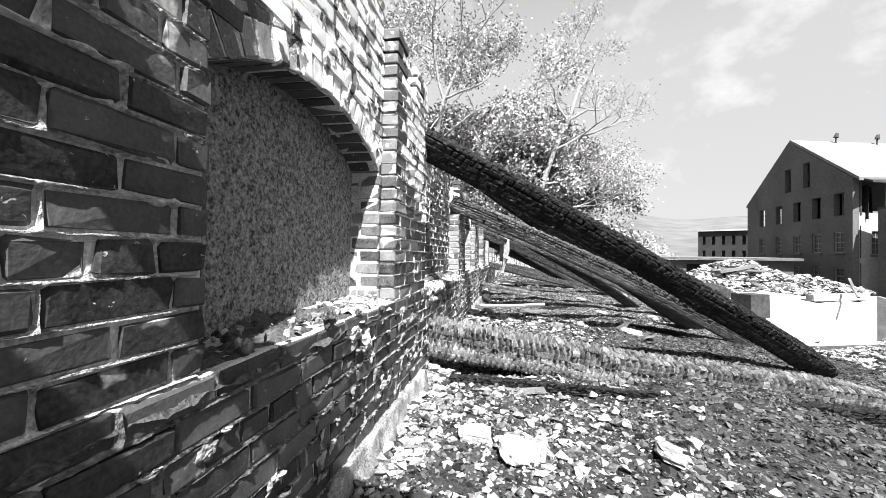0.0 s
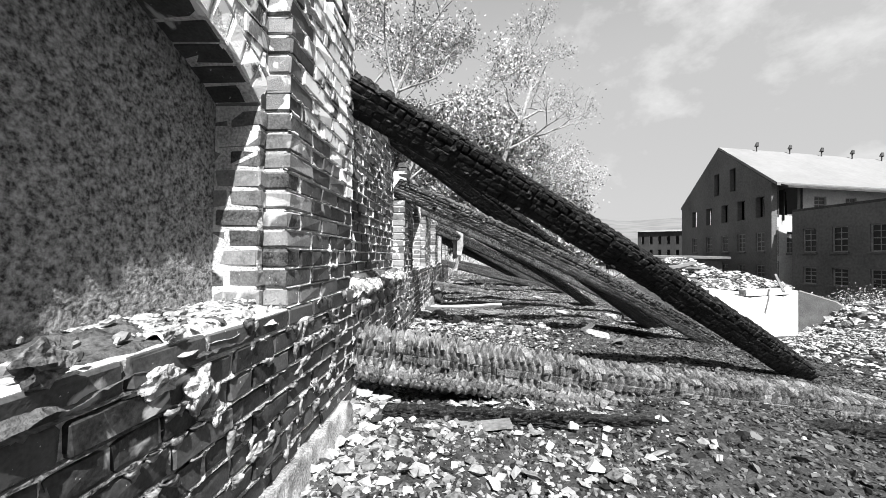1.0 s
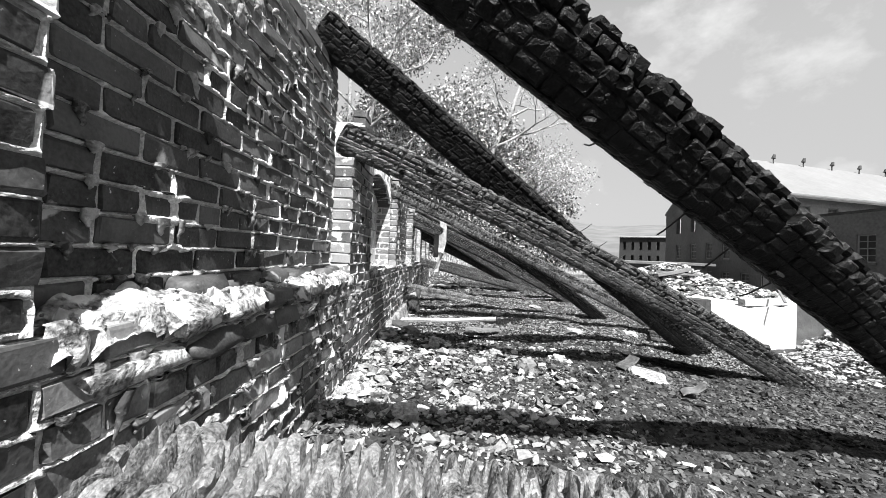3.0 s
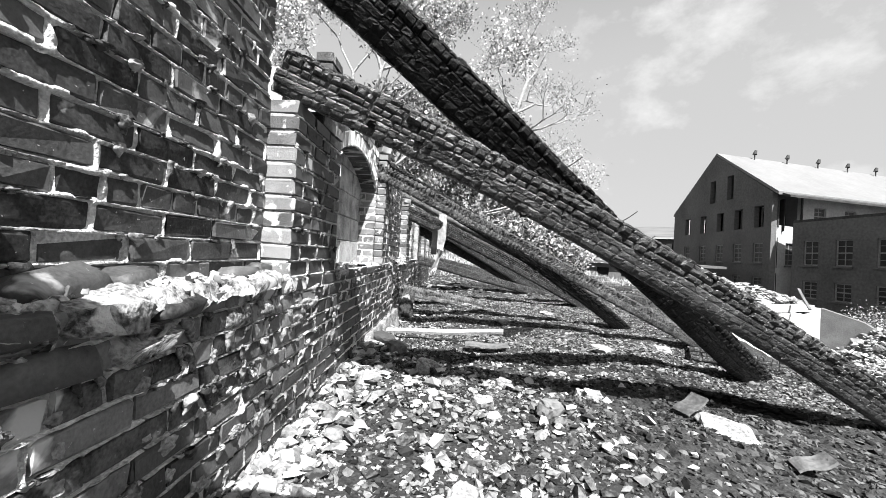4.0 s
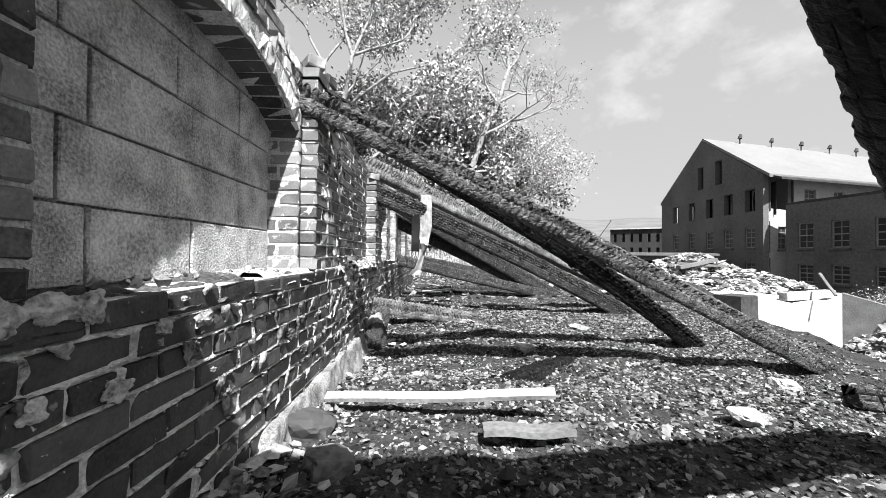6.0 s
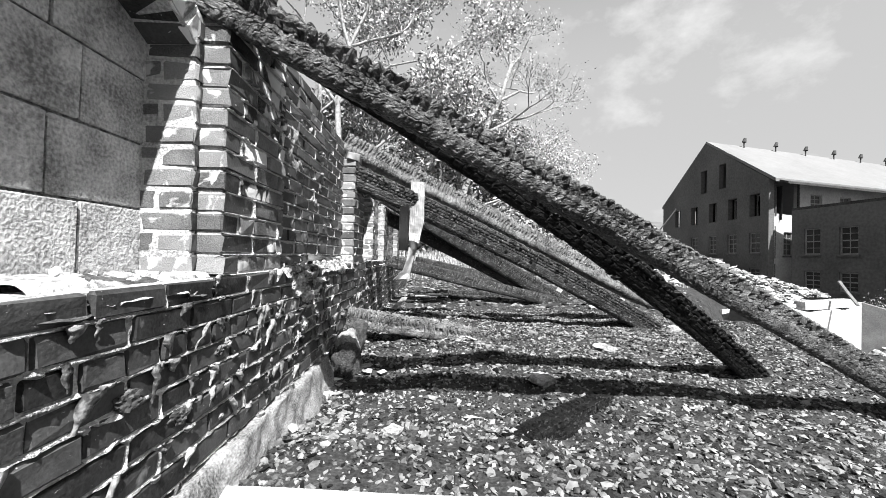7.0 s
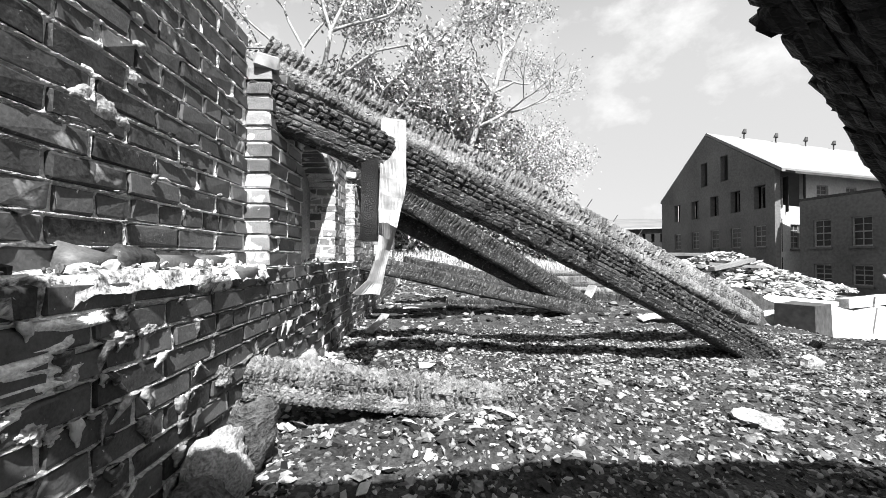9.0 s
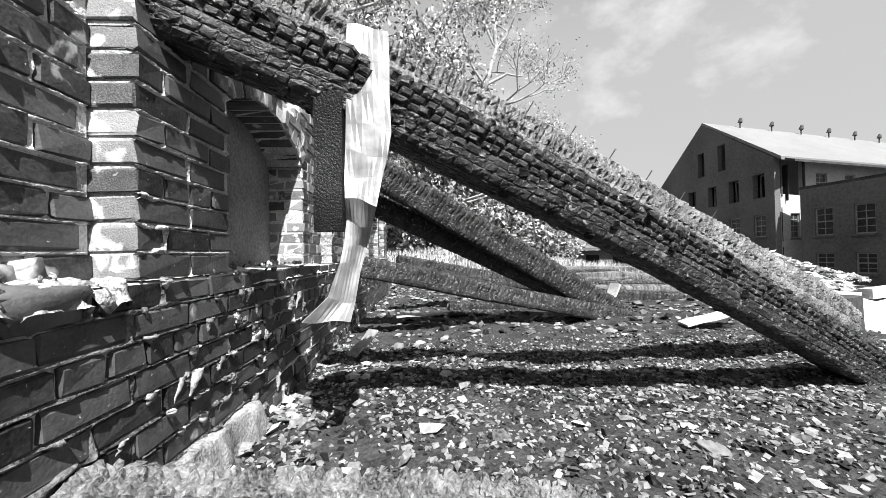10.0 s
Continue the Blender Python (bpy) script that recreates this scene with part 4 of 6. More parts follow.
def crust_mesh(a, b, wide, high, roll, seed, cols, pitch, lift, material, wavy=False, drop=-0.2, bow=(0, 0, 0)):
    """A squared timber burnt to scales: cracks every pitch along it and between columns on each face; wavy: ribs that run round it."""
    a, b = np.array(a, float), np.array(b, float)
    length = np.linalg.norm(b - a)
    t = (b - a) / length
    side = np.cross(t, (0, 0, 1.0))
    side /= np.linalg.norm(side)
    up = np.cross(side, t)
    c, s = math.cos(radians(roll)), math.sin(radians(roll))
    side, up = c * side + s * up, c * up - s * side
    h = np.random.default_rng(seed + 300)
    steps = pitch * h.uniform(0.7, 1.35, int(1.4 * length / pitch) + 4)
    edge = np.concatenate([[0], np.cumsum(steps)])
    edge = edge[edge < length - 0.3 * pitch]
    nr = len(edge)
    wid = np.diff(np.append(edge, length))
    ph_u, hi_u = ((0.0, 0.18, 0.34, 0.50, 0.66, 0.86), (-1.0, -0.94, -0.28, 0.0, -0.26, -0.88)) if wavy else ((0.0, 0.08, 0.22, 0.76, 0.92), (-1.0, -0.40, -0.03, -0.02, -0.42))
    if a[1] > 10.2 or a[1] < 0.5:                 # far off, or only casting shade
        ph_u, hi_u = (0.0, 0.30, 0.72), (-1.0, 0.0, -0.15)
    row = np.repeat(np.arange(nr), len(ph_u))
    pu = np.tile(ph_u, nr)
    u0 = edge[row] + pu * wid[row]
    hu = np.tile(hi_u, nr)
    # round the section: columns on each of the four faces
    ph_q, hi_q = ((0.0, 0.14, 0.5, 0.86), (-0.12, -0.03, 0.03, -0.03)) if wavy else ((0.0, 0.10, 0.30, 0.70, 0.90), (-0.8, -0.30, -0.02, -0.02, -0.30))
    col = np.repeat(np.arange(4 * cols), len(ph_q))
    q = (col + np.tile(ph_q, 4 * cols)) / cols
    hq = np.tile(hi_q, 4 * cols)
    ang = (q - 0.5) * (np.pi / 2)
    U, A = np.meshgrid(u0, ang, indexing="ij")
    ROW, COL = np.meshgrid(row, col, indexing="ij")
    HU, HQ = np.meshgrid(hu, hq, indexing="ij")
    if not wavy:
        A = A + (0.30 / cols) * wobble(np.stack([U.ravel() * 3.0, COL.ravel() * 0.7, 0 * U.ravel()], 1), 1.0, seed).reshape(U.shape)
    ca, sa = np.cos(A), np.sin(A)
    rad = (np.abs(ca) ** 6 + np.abs(sa) ** 6) ** (-1 / 6)
    flat = np.stack([U.ravel() * 2.1, ca.ravel() * 1.3, sa.ravel() * 1.3], 1)
    w1 = wobble(flat, 1.0, seed * 0.37).reshape(U.shape)
    if wavy:
        U = U + pitch * (0.30 * wobble(np.stack([0.8 * U.ravel(), ca.ravel(), sa.ravel()], 1), 2.3, seed).reshape(U.shape) + 0.26 * (hash01(COL, seed, 9) - 0.5) + 0.20 * (hash01(ROW, COL, seed) - 0.5))
    else:
        U = U + pitch * (0.75 * (hash01(COL, seed, 3) - 0.5) + 0.40 * (hash01(ROW, COL, seed + 5) - 0.5))
    HU = HU * np.where(hash01(ROW, COL, seed + 11) > 0.80, 0.25, 1.0)
    who = hash01(ROW, COL, seed + 7)
    weak = smooth01((w1 * 0.9 + 0.6 * (who - 0.5) - 0.35) / 0.3)                # patches where the scales have dropped off
    facing = ca * side[2] + sa * up[2]
    deep = 0.25 + 0.75 * smooth01((facing - drop + 0.15) / 0.3)
    d = lift * deep * (np.minimum(HU, HQ) * (1 - 0.5 * weak) + (0.30 if wavy else 0.75) * (who - 0.5) * (HU > -0.9) * (HQ > -0.9) - 0.5 * weak)
    if wavy:
        d = d + lift * deep * (HU + HQ - np.minimum(HU, HQ)) * 0.6
    d = d + 0.008 * w1 + h.normal(0, 0.0011, U.shape)
    U = np.clip(U + h.normal(0, 0.0012, U.shape), 0, length)
    end = 1 - 0.25 * smooth01((U - length + 0.5) / 0.5) ** 2
    end = end * (1 - 0.9 * smooth01((U - length + 0.03) / 0.03)) * (1 - 0.9 * smooth01((0.02 - U) / 0.02))
    px, py = ca * rad * (wide / 2 + d) * end, sa * rad * (high / 2 + d) * end
    f = U / length
    v = a + t * U[..., None] + np.array(bow, float) * (4 * f * (1 - f))[..., None] + 0.015 * np.sin(U * 1.3 + seed)[..., None] * side + side * px[..., None] + up * py[..., None]
    nu, ns = U.shape
    i, j = np.meshgrid(np.arange(nu - 1), np.arange(ns), indexing="ij")
    face = np.stack([i * ns + j, i * ns + (j + 1) % ns, (i + 1) * ns + (j + 1) % ns, (i + 1) * ns + j], -1).reshape(-1, 4)
    return np_mesh("burnt_timber", v.reshape(-1, 3), face, material, False), (a, t, side, up, length)


def bow_at(share, bow):
    return np.array(bow, float) * 4 * share * (1 - share)


FLAKES = [blocks_mesh("char_flake", [block((-0.015, -0.012 - 0.003 * k, -0.007), (0.013 + 0.003 * k, 0.012, 0.008), 0.005, 0.0025)], CHAR) for k in range(3)]


def beam(a, b, wide=0.26, high=0.26, roll=0.0, seed=1, strips=14, pitch=0.05, material=None, label="", nails=(), scales=None, loose=0, **more):
    if scales:
        me, (o, t, side, up, length) = crust_mesh(a, b, wide, high, roll, seed, *scales, bow=more.get("bow", (0, 0, 0)))
    else:
        me, (o, t, side, up, length) = beam_mesh(a, b, wide, high, roll, seed, strips, pitch, material or CHAR, **more)
    ob = link("burnt_timber", me)
    tagged(ob, label, "burnt timber", "burnt timbers along the wall")
    for k in range(loose):
        share, lean = 0.06 + 0.68 * hash01(k, seed, 1), 6.283 * hash01(k, seed, 2)
        r = side * math.sin(lean) + up * math.cos(lean)
        grip = wide / 2 / max(abs(math.sin(lean)), abs(math.cos(lean))) * 0.91
        flake = link("char_flake", FLAKES[k % 3], ob)
        turn = Matrix((t, np.cross(r, t), r)).transposed().to_4x4()
        flake.matrix_local = Matrix.Translation(o + t * length * share + bow_at(share, more.get("bow", (0, 0, 0))) + r * grip) @ turn @ pose(0, 0, 0, 18 * (hash01(k, seed, 3) - 0.5), 40 * (hash01(k, seed, 4) - 0.3), 30 * (hash01(k, seed, 5) - 0.5))
    for share, lean, size in nails:
        r = side * math.sin(lean) + up * math.cos(lean)
        nail(ob, o + t * length * share + r * high * 0.46, r + 0.15 * t, size, 0.2 + 0.3 * (share * 37 % 1))
    return ob


def run(a, b, x0, x1):
    """The stretch of the line through a and b between two x."""
    a, b = np.array(a, float), np.array(b, float)
    f = lambda x: a + (b - a) * (x - a[0]) / (b[0] - a[0])
    return f(x0), f(x1)


LEAN_LABEL = "charred black roof timber leaning from the brick wall onto debris"
ASH_LABEL = "ash-grey charred timber leaning from the brick wall onto debris"
beam(*run((-0.78, 2.71, 1.88), (2.80, 4.10, 0.0), -0.92, 2.85), wide=0.205, high=0.205, roll=-36, seed=3, loose=46, material=CHAR, label=LEAN_LABEL, nails=((0.34, 4.2, 0.12), (0.40, 4.3, 0.11), (0.42, 3.4, 0.09), (0.47, 3.3, 0.08), (0.53, 3.5, 0.10)), bow=(0, -0.06, 0.024), scales=(4, 0.052, 0.026, CHAR), crack=0.010, burn=0.012, fine=0.016, around=48)
beam(*run((-0.78, 4.353, 2.145), (2.95, 6.533, -0.183), -0.92, 2.95), wide=0.23, high=0.23, roll=-34, seed=11, loose=46, material=CHAR, label=LEAN_LABEL, nails=((0.36, 0.3, 0.1), (0.47, 0.2, 0.11), (0.52, 0.2, 0.09), (0.56, 0.4, 0.12), (0.61, 0.2, 0.1), (0.64, 0.3, 0.09)), bow=(0, -0.060, -0.021), scales=(5, 0.050, 0.018, CHAR), crack=0.010, burn=0.012, fine=0.016, around=48)
beam(*run((-0.78, 4.552, 1.64), (3.0, 5.332, -0.113), -0.85, 3.05), wide=0.185, high=0.195, roll=-20, seed=5, loose=46, material=CHAR, label=ASH_LABEL, bow=(0, -0.088, 0.083), scales=(5, 0.048, 0.022, CHAR_MID), crack=0.010, burn=0.012, fine=0.016, around=48)
beam(*run((-0.78, 6.672, 1.693), (3.35, 7.816, -0.147), -0.88, 3.2), 0.15, 0.15, -16, 8, 9, 0.036, CHAR, ASH_LABEL, ((0.45, 0.0, 0.13),), bow=(0, -0.073, 0.001), scales=(5, 0.045, 0.022, CHAR_RIB, True), crack=0.010, burn=0.012, fine=0.016, around=48)
beam(*run((-0.78, 6.844, 1.748), (2.53, 8.282, -0.085), -0.88, 2.55), wide=0.165, high=0.165, roll=-30, seed=14, loose=46, material=CHAR, label=LEAN_LABEL, nails=((0.37, 0.5, 0.12), (0.39, 0.3, 0.08)), bow=(0, -0.082, 0.092), scales=(5, 0.050, 0.022, CHAR), crack=0.010, burn=0.012, fine=0.016, around=48)
beam(*run((-0.78, 8.74, 1.53), (2.46, 9.65, 0.07), -0.88, 2.55), wide=0.21, high=0.21, roll=-10, seed=21, loose=46, material=CHAR, label=ASH_LABEL, nails=tuple((0.74 + 0.035 * k, 0.1, 0.08) for k in range(6)), bow=(0, -0.02, 0.07), scales=(6, 0.040, 0.018, CHAR_ASH), crack=0.010, burn=0.012, fine=0.016, around=48)
beam(*run((-0.75, 9.09, 1.84), (2.0, 9.84, 0.63), -0.95, 2.7), 0.24, 0.20, 0, 23, 4, 0.040, CHAR, ASH_LABEL, tuple((0.3 + 0.06 * k, 0.2, 0.09) for k in range(7)), scales=(5, 0.036, 0.020, CHAR_PALE, True), crack=0.010, burn=0.012, fine=0.016, around=48)
beam(*run((-0.75, 10.70, 1.69), (2.4, 11.97, -0.03), -0.88, 2.4), 0.26, 0.26, -14, 31, 4, 0.05, CHAR, LEAN_LABEL, scales=(4, 0.042, 0.018, CHAR_ASH, True), crack=0.010, burn=0.012, fine=0.016, around=48)
beam(*run((-0.75, 10.99, 1.41), (2.4, 11.88, -0.07), -0.88, 2.3), 0.20, 0.20, -14, 33, 10, 0.05, CHAR, LEAN_LABEL, scales=(3, 0.05, 0.012, CHAR_ASH), crack=0.010, burn=0.012, fine=0.016, around=48)
beam(*run((-0.75, 10.82, 0.78), (2.4, 11.85, 0.03), -0.75, 2.4), 0.20, 0.18, 0, 35, 4, 0.05, CHAR, LEAN_LABEL, scales=(3, 0.05, 0.012, CHAR_ASH, True), crack=0.010, burn=0.012, fine=0.016, around=48)
beam(*run((-0.75, 2.81, 0.42), (1.5, 3.11, 0.12), -0.76, 2.6), 0.27, 0.28, -8, 41, 4, 0.046, CHAR, "ash-grey charred timber lying from the wall foot across debris", ((0.22, 2.6, 0.08), (0.3, 2.5, 0.08)), bow=(0, 0, -0.03), scales=(5, 0.041, 0.042, CHAR_LYING, True, -0.35), crack=0.010, burn=0.012, fine=0.016, around=48)
beam(*run((-0.78, -0.13, 2.02), (3.0, 1.40, 0.0), -0.92, 3.0), 0.20, 0.20, -30, 55, 12, 0.06, CHAR, LEAN_LABEL, scales=(3, 0.06, 0.02, CHAR))
# unseen timber, added to widen the shade thrown on the plinth
beam(*run((-0.78, -0.55, 1.95), (2.9, 0.55, 0.0), -0.92, 2.9), 0.22, 0.22, -20, 57, 12, 0.06, CHAR, LEAN_LABEL, scales=(3, 0.06, 0.02, CHAR))
LYING = "charred timber lying half buried in the debris"
beam((-0.74, 8.40, 0.37), (0.36, 8.56, 0.20), 0.15, 0.14, -8, 43, 4, 0.04, CHAR, "short ash-grey charred timber lying half buried by the wall", scales=(5, 0.038, 0.018, CHAR_PALE, True), crack=0.010, burn=0.012, fine=0.016, around=48)
beam((-0.55, 2.62, 0.14), (2.3, 2.72, 0.06), 0.13, 0.09, 4, 45, 8, 0.05, CHAR, LYING, fine=0.012)
beam((0.1, 6.85, 0.04), (1.0, 7.6, 0.05), 0.17, 0.10, 10, 47, 4, 0.04, CHAR, LYING, scales=(3, 0.042, 0.012, CHAR, True), crack=0.010, burn=0.012, fine=0.016, around=48)
beam((1.35, 5.55, 0.10), (2.1, 5.2, 0.05), 0.20, 0.10, 15, 49, 8, 0.08, CHAR, LYING, fine=0.012)
beam((2.4, 6.9, 0.03), (3.6, 6.5, 0.0), 0.16, 0.14, 15, 51, 8, 0.05, CHAR, LYING, scales=(3, 0.045, 0.010, CHAR_ASH), crack=0.010, burn=0.012, fine=0.016, around=48)
beam((2.9, 9.75, 0.12), (4.0, 9.3, -0.15), 0.17, 0.16, 15, 53, 8, 0.07, CHAR, LYING, fine=0.014)
for k, (a, b, w) in enumerate((((1.9, 14.2, 0.22), (5.2, 14.0, 0.15), 0.24), ((1.6, 15.4, 0.3), (5.6, 15.6, 0.2), 0.22), ((2.4, 12.9, 0.18), (4.9, 12.6, 0.0), 0.26), ((2.2, 17.0, 0.4), (6.0, 17.4, 0.3), 0.2), ((-0.4, 12.4, 0.75), (2.9, 13.3, 0.1), 0.18), ((0.9, 13.6, 0.24), (4.4, 13.2, 0.18), 0.20), ((0.6, 16.2, 0.32), (4.6, 16.6, 0.28), 0.24), ((1.2, 14.8, 0.3), (4.0, 14.9, 0.35), 0.18), ((0.2, 12.0, 0.2), (2.3, 12.3, 0.16), 0.15))):
    beam(a, b, w, w, 0, 60 + k, 8, 0.06, CHAR, LYING, scales=(2, 0.06, 0.012, CHAR_PALE if k % 2 else CHAR_ASH, True))

# ---- debris on the terrace ----
RIM = np.array([(math.cos(a), math.sin(a), 0.25 * (-1) ** k) for k, a in enumerate(np.arange(5) * 2 * math.pi / 5)] + [(0, 0, 1), (0, 0, -1)])
RIM_F = np.array([(k, (k + 1) % 5, 5) for k in range(5)] + [((k + 1) % 5, k, 6) for k in range(5)])


def flakes(name, n, x0, x1, y0, y1, small, large, flat, material, g, sink=0.3, power=2.0, tilt=0.7, toward=0.0):
    """Many irregular chips lying on the ground; toward: heaped to the low-x side."""
    x, y = x0 + (x1 - x0) * g.random(n) ** (1 + toward), g.uniform(y0, y1, n)
    x, y = np.maximum(x + g.normal(0, 0.22, n) * (x > x0 + 0.3), -0.74), y + g.normal(0, 0.22, n)
    size = small + (large - small) * g.random(n) ** power
    v = RIM[None] * (1 + 0.45 * (g.random((n, 7, 3)) - 0.5)) + 0.25 * (g.random((n, 7, 3)) - 0.5)
    v = v * np.stack([size, size * g.uniform(0.35, 0.95, n), size * flat * g.uniform(0.5, 1.8, n)], 1)[:, None, :]
    az, tx = g.uniform(0, 2 * np.pi, n), g.normal(0, tilt, n)
    ct, st = np.cos(tx)[:, None], np.sin(tx)[:, None]
    yy, zz = v[..., 1] * ct - v[..., 2] * st, v[..., 1] * st + v[..., 2] * ct
    ca, sa = np.cos(az)[:, None], np.sin(az)[:, None]
    xx, yy = v[..., 0] * ca - yy * sa, v[..., 0] * sa + yy * ca
    z = height(x, y) + size * (0.5 - sink) * 0.6
    w = np.stack([xx + x[:, None], yy + y[:, None], zz + z[:, None]], -1).reshape(-1, 3)
    return np_mesh(name, w, (RIM_F[None] + 7 * np.arange(n)[:, None, None]).reshape(-1, 3), material)


for x0, x1, y0, y1, n_tets, n_flat, material in ((-0.74, 0.5, 0.9, 5.5, 12000, 4500, DEBRIS), (0.5, 3.4, 0.9, 5.5, 27000, 7000, DEBRIS_DARK), (-0.74, 3.4, 5.5, 10.6, 40000, 12000, DEBRIS)):
    chips = link("debris", flakes("debris", n_tets, x0, x1, y0, y1, 0.006, 0.017, 0.55, material, g, power=1.8, tilt=1.2))
    tagged(chips, "charred chips, ash and mortar crumbs strewn over the ground", "debris", kind="stuff")
    shards = link("debris", flakes("debris", n_flat, x0, x1, y0, y1, 0.010, 0.030, 0.30, material, g, power=2.0, tilt=0.9))
    tagged(shards, "larger shards of charcoal, slate and mortar strewn over the ground", "debris", kind="stuff")
far_chips = link("debris", flakes("debris", 11000, -0.74, 6.0, 10.9, 22.0, 0.015, 0.06, 0.35, DEBRIS, g))
tagged(far_chips, "charred chips and crumbs strewn over the far ground", "debris", kind="stuff")
crumbs = link("mortar_rubble", flakes("mortar_rubble", 4600, -0.72, 0.9, 0.8, 5.6, 0.006, 0.035, 0.5, CHUNK, g, power=2.6, toward=1.4))
tagged(crumbs, "pale broken mortar and brick bits heaped at the wall foot", "rubble", kind="stuff")
heap = link("mortar_rubble", flakes("mortar_rubble", 2600, -0.72, 0.75, 0.9, 5.5, 0.012, 0.048, 0.42, CHUNK, g, sink=-0.1, power=2.6, tilt=0.55, toward=1.5))
tagged(heap, "pale broken mortar slabs and brick shards along the wall foot", "rubble", kind="stuff")
heap = link("mortar_rubble", flakes("mortar_rubble", 520, -0.72, -0.30, 4.7, 5.75, 0.014, 0.055, 0.32, CHUNK, g, sink=-0.4, power=1.8, tilt=0.7, toward=1.2))
tagged(heap, "pale heap of broken mortar against the wall foot", "rubble", kind="stuff")
heap = link("mortar_rubble", flakes("mortar_rubble", 700, -0.72, 0.2, 7.2, 10.6, 0.010, 0.045, 0.35, CHUNK, g, sink=0.0, power=2.4, tilt=0.55, toward=1.8))
tagged(heap, "pale mortar bits along the wall foot", "rubble", kind="stuff")

# crumbs lying on the sills and ledges
for y0, y1, x0, n_bits in ((0.75, 1.40, -0.96, 60), (2.72, 4.44, -0.80, 60), (5.40, 6.48, -1.0, 40), (7.14, 8.46, -0.79, 70), (9.2, 10.1, -1.0, 60)):
    bits = []
    for _ in range(n_bits):
        sz = 0.003 + 0.014 * g.random() ** 2.5
        bits.append(block((-sz, -sz * g.uniform(0.5, 1), -sz * g.uniform(0.3, 0.6)), (sz, sz * g.uniform(0.5, 1), sz * g.uniform(0.3, 0.6)), sz * 0.4, sz * 0.15, spin(*g.uniform(-0.6, 3, 3))) + (x0 + (FACE - x0) * g.random(), g.uniform(y0, y1), LEDGE + 0.018 + 0.2 * sz))
    tagged(link("crumbs", blocks_mesh("crumbs", bits, CHUNK)), "mortar crumbs and brick bits lying on the wall's ledge", "rubble", kind="stuff")


def stone(x, y, w, thick, material, yaw, label, tilt=0.15, name="stone", up=0.0, long=0.7):
    """A worn slab or stone: a subdivided lump with rough sides."""
    bm = bmesh.new()
    bmesh.ops.create_icosphere(bm, subdivisions=4 if thick > 0.15 else 3, radius=1.0)
    e, ez = (1.0, 0.9) if thick > 0.15 else (0.6, 0.5)
    for v in bm.verts:
        k = 1 + 0.34 * noise.noise(v.co * 1.3 + Vector((x * 7, y * 5, 0))) + 0.16 * noise.noise(v.co * 3.1 + Vector((x, y, 3))) + 0.09 * noise.noise(v.co * 8.0 + Vector((x, y, 9))) + 0.06 * noise.noise(v.co * 17.0)
        v.co = Vector((math.copysign(abs(v.co.x) ** e, v.co.x) * w / 2 * k, math.copysign(abs(v.co.y) ** e, v.co.y) * w * long / 2 * k, math.copysign(abs(v.co.z) ** ez, v.co.z) * thick / 2 * k))
    ob = part(name, bm, material, None)
    ob.data.polygons.foreach_set("use_smooth", np.full(len(ob.data.polygons), thick > 0.15))
    z = float(height(np.array([x]), np.array([y]))[0])
    ob.matrix_world = pose(x, y, z + thick * 0.3 + up, 12 * tilt / 0.15, 8 * tilt / 0.15, yaw)
    return tagged(ob, label, name.replace("_", " "))


PALE, DARKS = "pale flat slab of mortar lying on the debris", "dark scorched stone lying on the debris"
for x, y, w, th, yaw in ((-0.03, 1.69, 0.24, 0.05, 20), (0.61, 1.78, 0.20, 0.04, 70), (-0.27, 1.80, 0.16, 0.05, 10), (1.31, 4.77, 0.24, 0.06, -20), (0.78, 5.09, 0.10, 0.05, 0), (0.14, 4.90, 0.12, 0.08, 30), (0.74, 5.16, 0.10, 0.05, 80), (0.30, 5.25, 0.11, 0.07, 50), (1.32, 6.30, 0.17, 0.06, 10)):
    stone(x, y, w, th, SLAB, yaw, PALE)
for x, y, w, th, yaw in ((-0.18, 5.48, 0.17, 0.10, 65), (2.37, 7.26, 0.17, 0.10, 0), (0.64, 7.73, 0.17, 0.05, 25), (-0.21, 7.03, 0.10, 0.05, 75), (1.38, 8.50, 0.17, 0.04, -35), (2.47, 9.33, 0.12, 0.09, 15), (0.15, 3.3, 0.12, 0.06, 10), (0.02, 4.1, 0.13, 0.07, 60), (-0.3, 3.9, 0.14, 0.09, 30)):
    stone(x, y, w, th, SLAB, yaw, PALE)
for x, y, w, th, m_, yaw, lb in ((0.47, 4.82, 0.13, 0.09, DULL, 40, "round grey stone lying on the debris"), (-0.45, 5.91, 0.16, 0.10, DULL, 30, DARKS), (0.87, 8.87, 0.11, 0.03, DULL, 15, DARKS), (-0.62, 6.2, 0.2, 0.12, TRIM, 0, DARKS), (-0.60, 7.87, 0.19, 0.28, SILL_DIRT, 25, "dark scorched boulder leaning at the wall foot"), (-0.63, 8.02, 0.18, 0.28, ROUGHCAST, 60, "pale rough concrete lump at the wall foot"), (-0.60, 8.16, 0.16, 0.30, SILL_DIRT, 40, "dark scorched stone standing by the wall foot")):
    stone(x, y, w, th, m_, yaw, lb)


